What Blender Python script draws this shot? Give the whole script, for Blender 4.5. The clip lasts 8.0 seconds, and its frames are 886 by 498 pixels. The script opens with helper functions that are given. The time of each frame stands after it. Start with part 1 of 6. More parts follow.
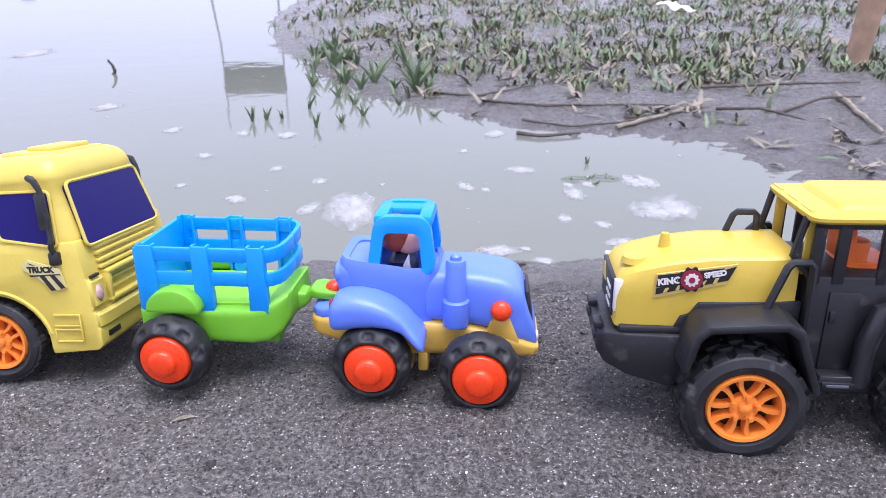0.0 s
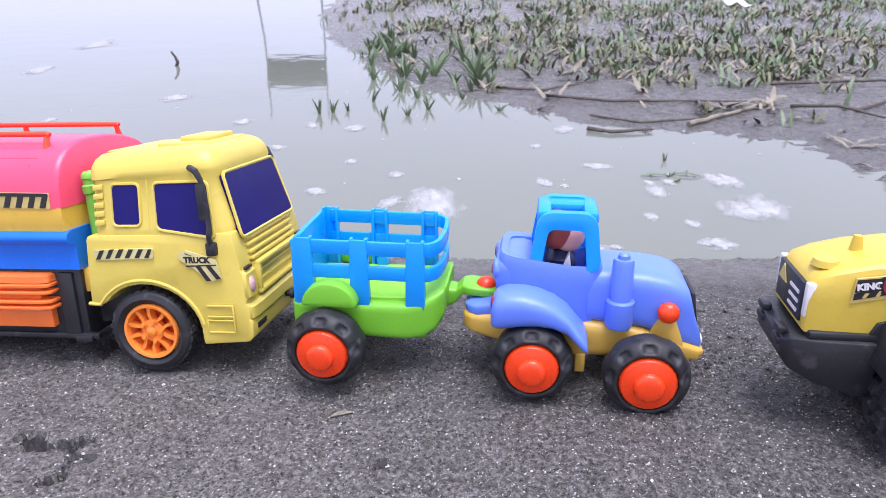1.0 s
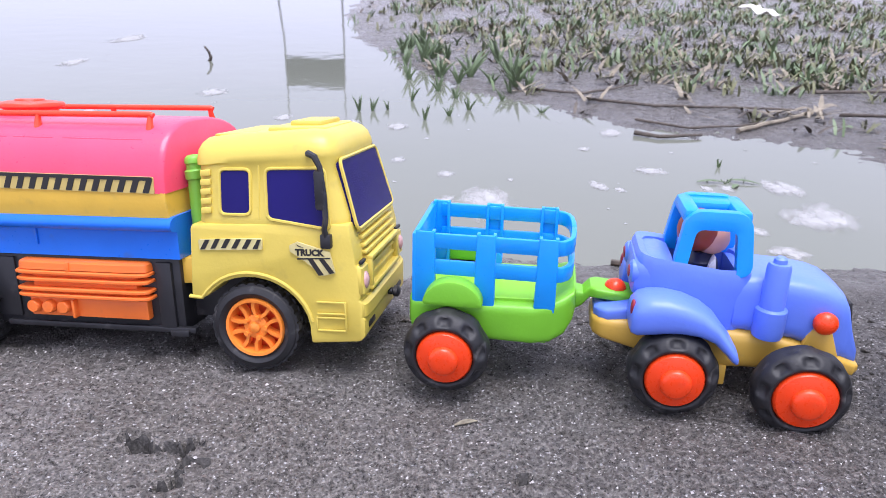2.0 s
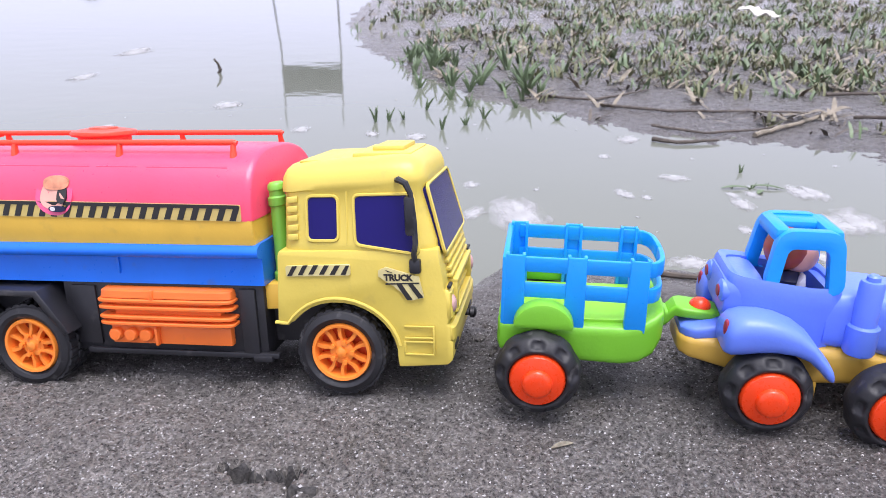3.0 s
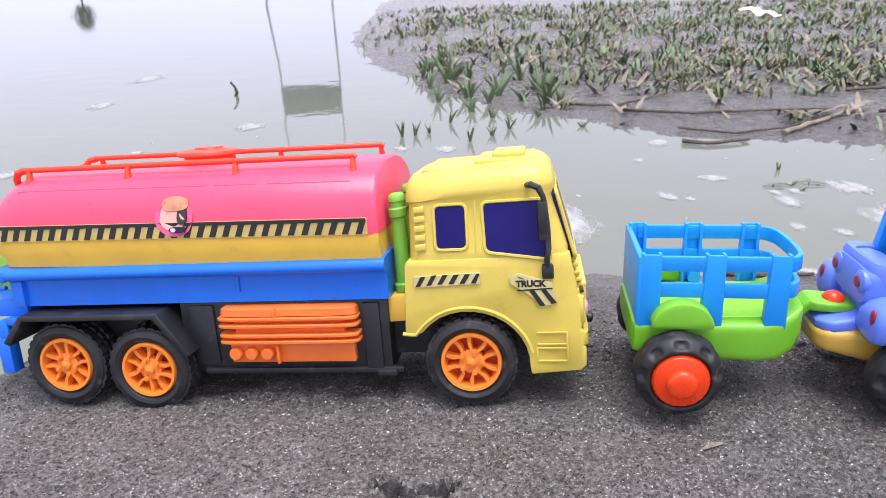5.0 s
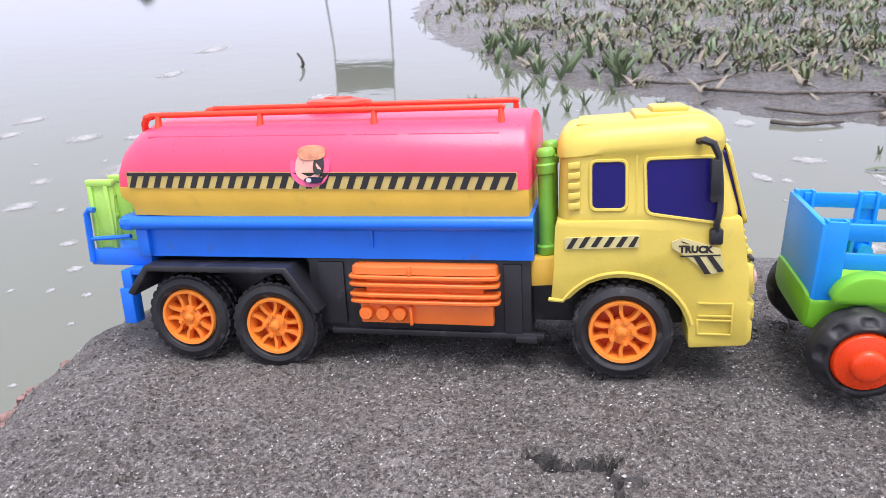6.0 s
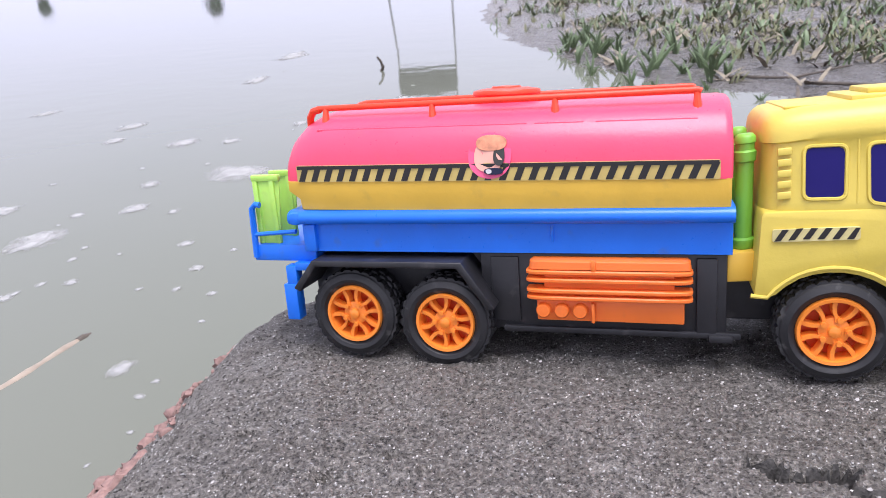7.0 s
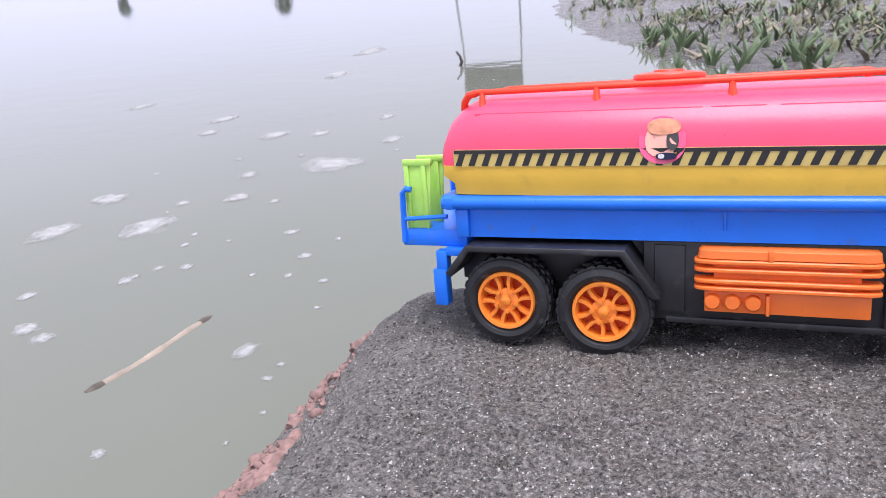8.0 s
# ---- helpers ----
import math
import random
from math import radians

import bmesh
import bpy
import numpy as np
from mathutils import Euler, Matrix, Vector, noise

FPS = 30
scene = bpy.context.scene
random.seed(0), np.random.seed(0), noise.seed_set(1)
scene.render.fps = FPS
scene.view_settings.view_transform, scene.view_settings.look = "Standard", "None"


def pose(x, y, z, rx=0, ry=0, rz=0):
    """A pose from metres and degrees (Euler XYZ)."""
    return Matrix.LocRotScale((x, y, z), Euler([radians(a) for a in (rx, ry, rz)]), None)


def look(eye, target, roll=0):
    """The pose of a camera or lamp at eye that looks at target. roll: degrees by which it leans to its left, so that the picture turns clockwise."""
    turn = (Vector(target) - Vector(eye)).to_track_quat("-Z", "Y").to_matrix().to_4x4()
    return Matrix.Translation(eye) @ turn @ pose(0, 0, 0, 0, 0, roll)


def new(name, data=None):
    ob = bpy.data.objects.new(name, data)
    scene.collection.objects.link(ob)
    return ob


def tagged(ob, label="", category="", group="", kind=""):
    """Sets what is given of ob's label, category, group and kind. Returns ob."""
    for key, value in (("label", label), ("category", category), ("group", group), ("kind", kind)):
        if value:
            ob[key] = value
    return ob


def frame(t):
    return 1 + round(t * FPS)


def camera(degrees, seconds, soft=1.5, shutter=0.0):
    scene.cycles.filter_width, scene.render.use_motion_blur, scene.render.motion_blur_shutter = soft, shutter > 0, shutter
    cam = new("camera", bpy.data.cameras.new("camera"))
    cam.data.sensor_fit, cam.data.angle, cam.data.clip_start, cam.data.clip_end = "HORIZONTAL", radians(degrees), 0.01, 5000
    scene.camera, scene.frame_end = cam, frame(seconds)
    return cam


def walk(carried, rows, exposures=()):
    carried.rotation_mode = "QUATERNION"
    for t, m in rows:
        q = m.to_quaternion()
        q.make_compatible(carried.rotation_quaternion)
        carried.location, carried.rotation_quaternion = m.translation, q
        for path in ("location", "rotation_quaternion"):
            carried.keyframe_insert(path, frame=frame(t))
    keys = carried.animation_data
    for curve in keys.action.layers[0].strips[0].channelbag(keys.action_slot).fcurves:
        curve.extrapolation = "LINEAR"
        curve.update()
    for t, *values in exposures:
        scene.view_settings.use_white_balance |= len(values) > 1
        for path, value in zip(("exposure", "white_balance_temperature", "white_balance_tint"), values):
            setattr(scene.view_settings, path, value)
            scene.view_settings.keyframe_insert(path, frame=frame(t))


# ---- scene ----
cam = camera(65.4, 8.0, soft=0.7)
# focused on the toys, so that the far bank is soft
cam.data.dof.use_dof, cam.data.dof.focus_distance, cam.data.dof.aperture_fstop = True, 0.375, 28.0
PATH = [
    (0, (0.165, 0.221, 0.254), (0.029, 2.061, -0.518), 0.6),
    (0.5, (0.128, 0.217, 0.243), (-0.043, 2.045, -0.551), 0.2),
    (1, (0.09, 0.224, 0.25), (-0.14, 2.048, -0.537), 0.6),
    (1.5, (0.051, 0.231, 0.243), (-0.215, 2.05, -0.544), 1.3),
    (2, (0.021, 0.239, 0.234), (-0.238, 2.064, -0.543), 1.8),
    (2.2, (0.009, 0.242, 0.237), (-0.25, 2.072, -0.527), 2.0),
    (3.3, (-0.036, 0.227, 0.246), (-0.285, 2.058, -0.519), 0.0),
    (3.5, (-0.039, 0.222, 0.248), (-0.287, 2.053, -0.517), -0.6),
    (4, (-0.058, 0.212, 0.248), (-0.306, 2.051, -0.5), -1.9),
    (4.2, (-0.06, 0.214, 0.246), (-0.283, 2.057, -0.497), -1.8),
    (5.3, (-0.116, 0.231, 0.235), (-0.393, 2.074, -0.491), -1.5),
    (5.5, (-0.124, 0.234, 0.231), (-0.408, 2.073, -0.502), -1.1),
    (6, (-0.16, 0.235, 0.219), (-0.542, 2.039, -0.554), -1.1),
    (6.5, (-0.192, 0.236, 0.211), (-0.652, 2.021, -0.565), -1.5),
    (7, (-0.228, 0.232, 0.21), (-0.778, 1.999, -0.547), -3.2),
    (7.5, (-0.251, 0.229, 0.208), (-0.879, 1.969, -0.551), -3.7),
    (8, (-0.283, 0.217, 0.205), (-0.993, 1.928, -0.55), -4.0),
]

# the sand leans a little towards the water and rises along the row of toys
RISE = 0.040
LEVEL = Matrix.Translation((-0.134, 0, 0.035)) @ pose(0, 0, 0, 0, -math.degrees(math.atan(RISE)), 0) @ Matrix.Translation((0.134, 0, -0.035)) @ Matrix.Translation((0, 0.57, 0)) @ pose(0, 0, 0, -2.5, 0, 0) @ Matrix.Translation((0, -0.57, 0))
WATER = -0.108
walk(cam, [(t, look(eye, target, roll)) for t, eye, target, roll in PATH], [(0.0, 0.71, 5850, 19), (3.5, 0.68, 6250, 15.5), (6.5, 0.63, 6350, 14.5), (8.0, 0.58, 6280, 15)])

# ---- light: a bright overcast sky ----
world = bpy.data.worlds.new("overcast")
scene.world = world
world.use_nodes = True
wn, wl = world.node_tree.nodes, world.node_tree.links
wn.clear()
sky = wn.new("ShaderNodeTexSky")
sky.sky_type, sky.sun_disc = "NISHITA", False
sky.sun_elevation, sky.sun_rotation = radians(75), radians(160)
sky.dust_density, sky.air_density = 4.0, 1.0
pale = wn.new("ShaderNodeHueSaturation")
pale.inputs["Saturation"].default_value = 0.22
cloud = wn.new("ShaderNodeMix")
cloud.data_type = "RGBA"
cloud.inputs[0].default_value = 0.7
cloud.inputs[7].default_value = (9.0, 9.2, 11.4, 1)
bg = wn.new("ShaderNodeBackground")
bg.inputs["Strength"].default_value = 0.092
wo = wn.new("ShaderNodeOutputWorld")
wl.new(sky.outputs[0], pale.inputs["Color"])
wl.new(pale.outputs[0], cloud.inputs[6])
wl.new(cloud.outputs[2], bg.inputs["Color"])
wl.new(bg.outputs[0], wo.inputs["Surface"])

sun = new("sun", bpy.data.lights.new("sun", "SUN"))
sun.data.energy, sun.data.angle, sun.data.color = 2.55, radians(40), (1.0, 0.97, 0.95)
sun.matrix_world = look((0.5, -0.45, 4.3), (0, 0, 0))


# ---- materials ----
def material(name, colour, rough=0.5, metal=0.0, spec=0.5, grain=0.06, scale=60.0, bump=0.0, bump_scale=400.0, dirt=0.0, dirt_colour=(0.12, 0.11, 0.1), coat=0.0, sss=0.0):
    """A surface with two scales of variation, fine relief and specks of dirt."""
    m = bpy.data.materials.new(name)
    m.use_nodes = True
    n, l = m.node_tree.nodes, m.node_tree.links
    b = n["Principled BSDF"]
    b.inputs["Roughness"].default_value, b.inputs["Metallic"].default_value = rough, metal
    b.inputs["Specular IOR Level"].default_value = spec
    b.inputs["Coat Weight"].default_value = coat
    if sss:
        b.inputs["Subsurface Weight"].default_value = sss
        b.inputs["Subsurface Radius"].default_value = (0.004, 0.003, 0.002)
        b.inputs["Subsurface Scale"].default_value = 1.0
    tc = n.new("ShaderNodeTexCoord")
    big = n.new("ShaderNodeTexNoise")
    big.inputs["Scale"].default_value, big.inputs["Detail"].default_value = scale, 5
    l.new(tc.outputs["Object"], big.inputs["Vector"])
    ramp = n.new("ShaderNodeMapRange")
    ramp.inputs[1].default_value, ramp.inputs[2].default_value = 0.3, 0.7
    ramp.inputs[3].default_value, ramp.inputs[4].default_value = 1 - grain, 1 + grain
    l.new(big.outputs[0], ramp.inputs[0])
    mul = n.new("ShaderNodeVectorMath")
    mul.operation = "SCALE"
    mul.inputs[0].default_value = colour
    l.new(ramp.outputs[0], mul.inputs["Scale"])
    out = mul.outputs[0]
    fine = n.new("ShaderNodeTexNoise")
    fine.inputs["Scale"].default_value, fine.inputs["Detail"].default_value = bump_scale, 4
    l.new(tc.outputs["Object"], fine.inputs["Vector"])
    if dirt:
        lim = n.new("ShaderNodeMapRange")
        lim.inputs[1].default_value, lim.inputs[2].default_value = 0.60, 0.72
        lim.inputs[4].default_value = dirt
        d = n.new("ShaderNodeTexNoise")
        d.inputs["Scale"].default_value, d.inputs["Detail"].default_value = 95, 8
        l.new(tc.outputs["Object"], d.inputs["Vector"])
        l.new(d.outputs[0], lim.inputs[0])
        mix = n.new("ShaderNodeMix")
        mix.data_type = "RGBA"
        mix.inputs[7].default_value = (*dirt_colour, 1)
        l.new(lim.outputs[0], mix.inputs[0])
        l.new(out, mix.inputs[6])
        out = mix.outputs[2]
    l.new(out, b.inputs["Base Color"])
    rr = n.new("ShaderNodeMapRange")
    rr.inputs[3].default_value, rr.inputs[4].default_value = max(rough - 0.08, 0.02), rough + 0.1
    l.new(fine.outputs[0], rr.inputs[0])
    l.new(rr.outputs[0], b.inputs["Roughness"])
    if bump:
        bp = n.new("ShaderNodeBump")
        bp.inputs["Strength"].default_value, bp.inputs["Distance"].default_value = bump, 0.001
        l.new(fine.outputs[0], bp.inputs["Height"])
        l.new(bp.outputs[0], b.inputs["Normal"])
    return m


def plastic(name, colour, rough=0.38, dirt=0.12, **k):
    return material(name, colour, rough=rough, dirt=dirt, grain=0.05, scale=45, bump=0.10, bump_scale=500, **k)


YELLOW = plastic("pale_yellow_plastic", (0.68, 0.53, 0.09))
LOADER_YELLOW = plastic("yellow_plastic", (0.62, 0.445, 0.055))
TANK_YELLOW = plastic("amber_plastic", (0.84, 0.52, 0.07))
# red-orange plastic, darkened in its colour for the shade behind the spokes
SPOKE_SHADE = plastic("shaded_red_orange_plastic", (0.72, 0.085, 0.012))
PINK = plastic("pink_plastic", (0.88, 0.075, 0.155), rough=0.3)
RED = plastic("red_orange_plastic", (0.85, 0.06, 0.02))
ORANGE = plastic("orange_plastic", (0.90, 0.19, 0.03))
RIM = plastic("light_orange_plastic", (0.92, 0.27, 0.035), rough=0.3, dirt=0.12)
HUB = plastic("red_orange_hub_plastic", (0.86, 0.055, 0.006), rough=0.28)
BLUE = plastic("deep_blue_plastic", (0.012, 0.17, 0.80), rough=0.3, dirt=0.2)
SKY_BLUE = plastic("sky_blue_plastic", (0.012, 0.31, 0.88), rough=0.3)
PERIWINKLE = plastic("periwinkle_plastic", (0.135, 0.235, 0.82), rough=0.36)
PALE_LIME = plastic("pale_lime_plastic", (0.44, 0.74, 0.14), sss=0.3)
LIME = plastic("lime_plastic", (0.175, 0.50, 0.025))
GREEN = plastic("green_plastic", (0.20, 0.52, 0.06))
OCHRE = plastic("ochre_plastic", (0.62, 0.38, 0.06), dirt=0.2)
BLACK = material("black_plastic", (0.018, 0.018, 0.021), rough=0.42, grain=0.25, scale=60, bump=0.2, bump_scale=300, dirt=0.35, dirt_colour=(0.11, 0.10, 0.10))
TYRE = material("black_rubber", (0.016, 0.016, 0.018), rough=0.55, grain=0.3, scale=70, bump=0.25, bump_scale=350, dirt=0.5, dirt_colour=(0.17, 0.165, 0.16))
GLAZE = material("dark_blue_glaze", (0.013, 0.009, 0.115), rough=0.22, spec=0.16, grain=0.1, scale=30)
INK = material("black_ink", (0.02, 0.018, 0.017), rough=0.45)
STICKER_TAN = material("yellow_sticker_film", (0.62, 0.47, 0.15), rough=0.35, grain=0.12)
STICKER_BROWN = material("brown_sticker_ink", (0.55, 0.22, 0.12), rough=0.35, grain=0.5, scale=160)
STICKER_PALE = material("clear_sticker_film", (0.66, 0.58, 0.26), rough=0.3, grain=0.12)
STICKER_RED = material("dark_red_ink", (0.30, 0.02, 0.04), rough=0.4)
STICKER_PINK = material("pink_sticker_film", (0.75, 0.10, 0.22), rough=0.2)
WHITE_INK = material("white_ink", (0.75, 0.72, 0.70), rough=0.4)
SKIN = material("tan_paint", (0.72, 0.36, 0.28), rough=0.45)
HAIR = material("brown_paint", (0.36, 0.06, 0.03), rough=0.4)
NAVY = material("navy_paint", (0.010, 0.014, 0.05), rough=0.4)


def sand_material():
    m = bpy.data.materials.new("wet_grey_sand")
    m.use_nodes = True
    n, l = m.node_tree.nodes, m.node_tree.links
    b = n["Principled BSDF"]
    tc = n.new("ShaderNodeTexCoord")

    def noise_at(scale, detail=4, rough=0.6):
        x = n.new("ShaderNodeTexNoise")
        x.inputs["Scale"].default_value, x.inputs["Detail"].default_value, x.inputs["Roughness"].default_value = scale, detail, rough
        l.new(tc.outputs["Object"], x.inputs["Vector"])
        return x

    def ramp_of(src, lo, hi, a, c):
        r = n.new("ShaderNodeMapRange")
        for i, v in enumerate((lo, hi, a, c)):
            r.inputs[i + 1].default_value = v
        l.new(src, r.inputs[0])
        return r.outputs[0]

    def mixed(fac, a, c):
        x = n.new("ShaderNodeMix")
        x.data_type = "RGBA"
        for src, slot in ((fac, 0), (a, 6), (c, 7)):
            if isinstance(src, tuple):
                x.inputs[slot].default_value = (*src, 1)
            else:
                l.new(src, x.inputs[slot])
        return x.outputs[2]

    damp = noise_at(9, 6)
    patch = noise_at(42, 6)
    grain = noise_at(800, 2)
    cells = n.new("ShaderNodeTexVoronoi")
    cells.inputs["Scale"].default_value = 1050
    l.new(tc.outputs["Object"], cells.inputs["Vector"])
    col = mixed(ramp_of(damp.outputs[0], 0.35, 0.65, 0, 1), (0.255, 0.236, 0.214), (0.365, 0.342, 0.314))
    col = mixed(ramp_of(patch.outputs[0], 0.4, 0.7, 0, 0.55), col, (0.19, 0.165, 0.143))
    sand_xyz = n.new("ShaderNodeSeparateXYZ")
    l.new(tc.outputs["Object"], sand_xyz.inputs[0])
    # darker towards +x, with a ragged limit
    edge = n.new("ShaderNodeMath")
    edge.operation = "MULTIPLY_ADD"
    l.new(damp.outputs[0], edge.inputs[0])
    edge.inputs[1].default_value = 0.5
    l.new(sand_xyz.outputs[0], edge.inputs[2])
    col = mixed(ramp_of(edge.outputs[0], 0.10, 0.52, 0, 0.55), col, (0.085, 0.078, 0.072))
    # dark band along the toys: their shade put into the sand's colour
    row_shade = n.new("ShaderNodeMath")
    row_shade.operation = "MULTIPLY_ADD"
    l.new(damp.outputs[0], row_shade.inputs[0])
    row_shade.inputs[1].default_value = 0.10
    l.new(sand_xyz.outputs[1], row_shade.inputs[2])
    col = mixed(ramp_of(row_shade.outputs[0], 0.585, 0.665, 0, 0.55), col, (0.125, 0.118, 0.112))
    col = mixed(ramp_of(sand_xyz.outputs[2], -0.015, -0.045, 0, 0.7), col, (0.28, 0.262, 0.245))
    bright = n.new("ShaderNodeSeparateColor")
    l.new(cells.outputs["Color"], bright.inputs[0])
    pits = noise_at(390, 5, 0.8)
    holes = noise_at(150, 4, 0.75)
    col = mixed(ramp_of(pits.outputs[0], 0.52, 0.66, 0.0, 0.55), col, (0.42, 0.39, 0.36))
    col = mixed(ramp_of(bright.outputs[0], 0.0, 0.40, 0.55, 0.0), col, (0.06, 0.052, 0.046))
    col = mixed(ramp_of(pits.outputs[0], 0.375, 0.42, 0.92, 0.0), col, (0.028, 0.025, 0.023))
    col = mixed(ramp_of(holes.outputs[0], 0.32, 0.36, 0.85, 0.0), col, (0.035, 0.031, 0.028))
    col = mixed(ramp_of(bright.outputs[1], 0.962, 0.99, 0.0, 0.8), col, (0.68, 0.67, 0.66))
    l.new(col, b.inputs["Base Color"])
    high = n.new("ShaderNodeSeparateXYZ")
    l.new(tc.outputs["Object"], high.inputs[0])
    wet = ramp_of(high.outputs[2], -0.035, -0.068, 0.0, 1.0)
    dull = n.new("ShaderNodeMix")
    l.new(wet, dull.inputs[0])
    l.new(ramp_of(patch.outputs[0], 0.35, 0.7, 0.5, 0.85), dull.inputs[2])
    l.new(ramp_of(patch.outputs[0], 0.35, 0.7, 0.16, 0.42), dull.inputs[3])
    l.new(dull.outputs[0], b.inputs["Roughness"])
    b.inputs["Specular IOR Level"].default_value = 0.45
    bp = n.new("ShaderNodeBump")
    bp.inputs["Strength"].default_value, bp.inputs["Distance"].default_value = 0.95, 0.0024
    add = n.new("ShaderNodeMath")
    add.operation = "ADD"
    l.new(cells.outputs["Distance"], add.inputs[0])
    sink = n.new("ShaderNodeMath")
    sink.operation = "ADD"
    l.new(grain.outputs[0], sink.inputs[0])
    l.new(ramp_of(pits.outputs[0], 0.36, 0.5, 0.0, 1.2), sink.inputs[1])
    l.new(sink.outputs[0], add.inputs[1])
    l.new(add.outputs[0], bp.inputs["Height"])
    l.new(bp.outputs[0], b.inputs["Normal"])
    return m


def water_material():
    m = bpy.data.materials.new("murky_water")
    m.use_nodes = True
    n, l = m.node_tree.nodes, m.node_tree.links
    b = n["Principled BSDF"]
    b.inputs["IOR"].default_value = 1.33
    b.inputs["Roughness"].default_value = 0.035
    tc = n.new("ShaderNodeTexCoord")
    big = n.new("ShaderNodeTexNoise")
    big.inputs["Scale"].default_value, big.inputs["Detail"].default_value = 1.6, 4
    l.new(tc.outputs["Object"], big.inputs["Vector"])
    mix = n.new("ShaderNodeMix")
    mix.data_type = "RGBA"
    mix.inputs[6].default_value, mix.inputs[7].default_value = (0.150, 0.163, 0.128, 1), (0.180, 0.186, 0.153, 1)
    l.new(big.outputs[0], mix.inputs[0])
    l.new(mix.outputs[2], b.inputs["Base Color"])
    wave = n.new("ShaderNodeTexNoise")
    wave.inputs["Scale"].default_value, wave.inputs["Detail"].default_value = 5.0, 3
    l.new(tc.outputs["Object"], wave.inputs["Vector"])
    bp = n.new("ShaderNodeBump")
    bp.inputs["Strength"].default_value, bp.inputs["Distance"].default_value = 0.25, 0.004
    l.new(wave.outputs[0], bp.inputs["Height"])
    l.new(bp.outputs[0], b.inputs["Normal"])
    return m


SAND, WATER_MAT = sand_material(), water_material()
# wet sand under the crust, with the holes' shade put into its colour
SHADED_SAND = material("wet_shaded_sand", (0.040, 0.037, 0.035), rough=0.7, grain=0.6, scale=500, bump=0.8, bump_scale=700)


def foam_material():
    """Froth that thins out and tears towards its rim."""
    m = material("white_foam", (0.44, 0.44, 0.43), rough=0.75, grain=0.2, scale=3, bump=0.5, bump_scale=12)
    n, l = m.node_tree.nodes, m.node_tree.links
    tc, b, out = n["Texture Coordinate"], n["Principled BSDF"], n["Material Output"]
    flat = n.new("ShaderNodeVectorMath")
    flat.operation = "MULTIPLY"
    flat.inputs[1].default_value = (1, 1.25, 0)
    l.new(tc.outputs["Object"], flat.inputs[0])
    far = n.new("ShaderNodeVectorMath")
    far.operation = "LENGTH"
    l.new(flat.outputs[0], far.inputs[0])
    info = n.new("ShaderNodeObjectInfo")
    torn = n.new("ShaderNodeTexNoise")
    torn.noise_dimensions = "4D"
    torn.inputs["Scale"].default_value, torn.inputs["Detail"].default_value, torn.inputs["Roughness"].default_value = 2.6, 7, 0.68
    l.new(tc.outputs["Object"], torn.inputs["Vector"])
    seed = n.new("ShaderNodeMath")
    seed.operation = "MULTIPLY"
    seed.inputs[1].default_value = 40
    l.new(info.outputs["Random"], seed.inputs[0])
    l.new(seed.outputs[0], torn.inputs["W"])
    sub = n.new("ShaderNodeMath")
    sub.operation = "MULTIPLY_ADD"
    sub.inputs[1].default_value = -0.42
    l.new(far.outputs["Value"], sub.inputs[0])
    l.new(torn.outputs[0], sub.inputs[2])
    lim = n.new("ShaderNodeMapRange")
    lim.inputs[1].default_value, lim.inputs[2].default_value, lim.inputs[4].default_value = 0.10, 0.38, 0.68
    l.new(sub.outputs[0], lim.inputs[0])
    clear = n.new("ShaderNodeBsdfTransparent")
    mix = n.new("ShaderNodeMixShader")
    l.new(lim.outputs[0], mix.inputs[0])
    l.new(clear.outputs[0], mix.inputs[1])
    l.new(b.outputs[0], mix.inputs[2])
    l.new(mix.outputs[0], out.inputs["Surface"])
    return m


FOAM = foam_material()
CLAY = material("red_clay_crumbs", (0.26, 0.16, 0.14), rough=0.8, grain=0.35, scale=150, bump=0.6, bump_scale=300)
BLADE = material("grass_blade", (0.125, 0.175, 0.085), rough=0.5, grain=0.5, scale=14)
DRY = material("dry_straw", (0.24, 0.205, 0.15), rough=0.7, grain=0.4, scale=40)
TWIG = material("dark_wet_twig", (0.085, 0.068, 0.052), rough=0.6, grain=0.4, scale=80, bump=0.5)
WOOD = material("tan_stake_wood", (0.40, 0.26, 0.17), rough=0.65, grain=0.25, scale=25, bump=0.4, bump_scale=120)
GRIT_DARK = material("dark_grit", (0.06, 0.055, 0.05), rough=0.8, grain=0.4)
GRIT_PALE = material("pale_grit", (0.50, 0.48, 0.46), rough=0.5, grain=0.3)
POLE = material("grey_pole_wood", (0.36, 0.36, 0.38), rough=0.7, grain=0.3, scale=3)
BOARD = material("weathered_board", (0.035, 0.035, 0.035), rough=0.7, grain=0.3, scale=3)
FOLIAGE = material("far_foliage", (0.05, 0.08, 0.035), rough=0.7, grain=0.5, scale=1)


# ---- mesh helpers ----
def finish(bm, smooth=40):
    bmesh.ops.recalc_face_normals(bm, faces=bm.faces)
    lim = radians(smooth)
    for f in bm.faces:
        f.smooth = True
    for e in bm.edges:
        e.smooth = len(e.link_faces) == 2 and e.calc_face_angle(9) < lim


def part(name, bm, mat, parent, label="", smooth=40):
    finish(bm, smooth)
    me = bpy.data.meshes.new(name)
    bm.to_mesh(me)
    bm.free()
    for x in mat if isinstance(mat, (list, tuple)) else (mat,):
        me.materials.append(x)
    ob = new(name, me)
    if parent is not None:
        ob.parent = parent
    return tagged(ob, label)


def thing(name, label, category, m, group=""):
    ob = new(name)
    ob.empty_display_size = 0.02
    ob.matrix_basis = m
    return tagged(ob, label, category, group)


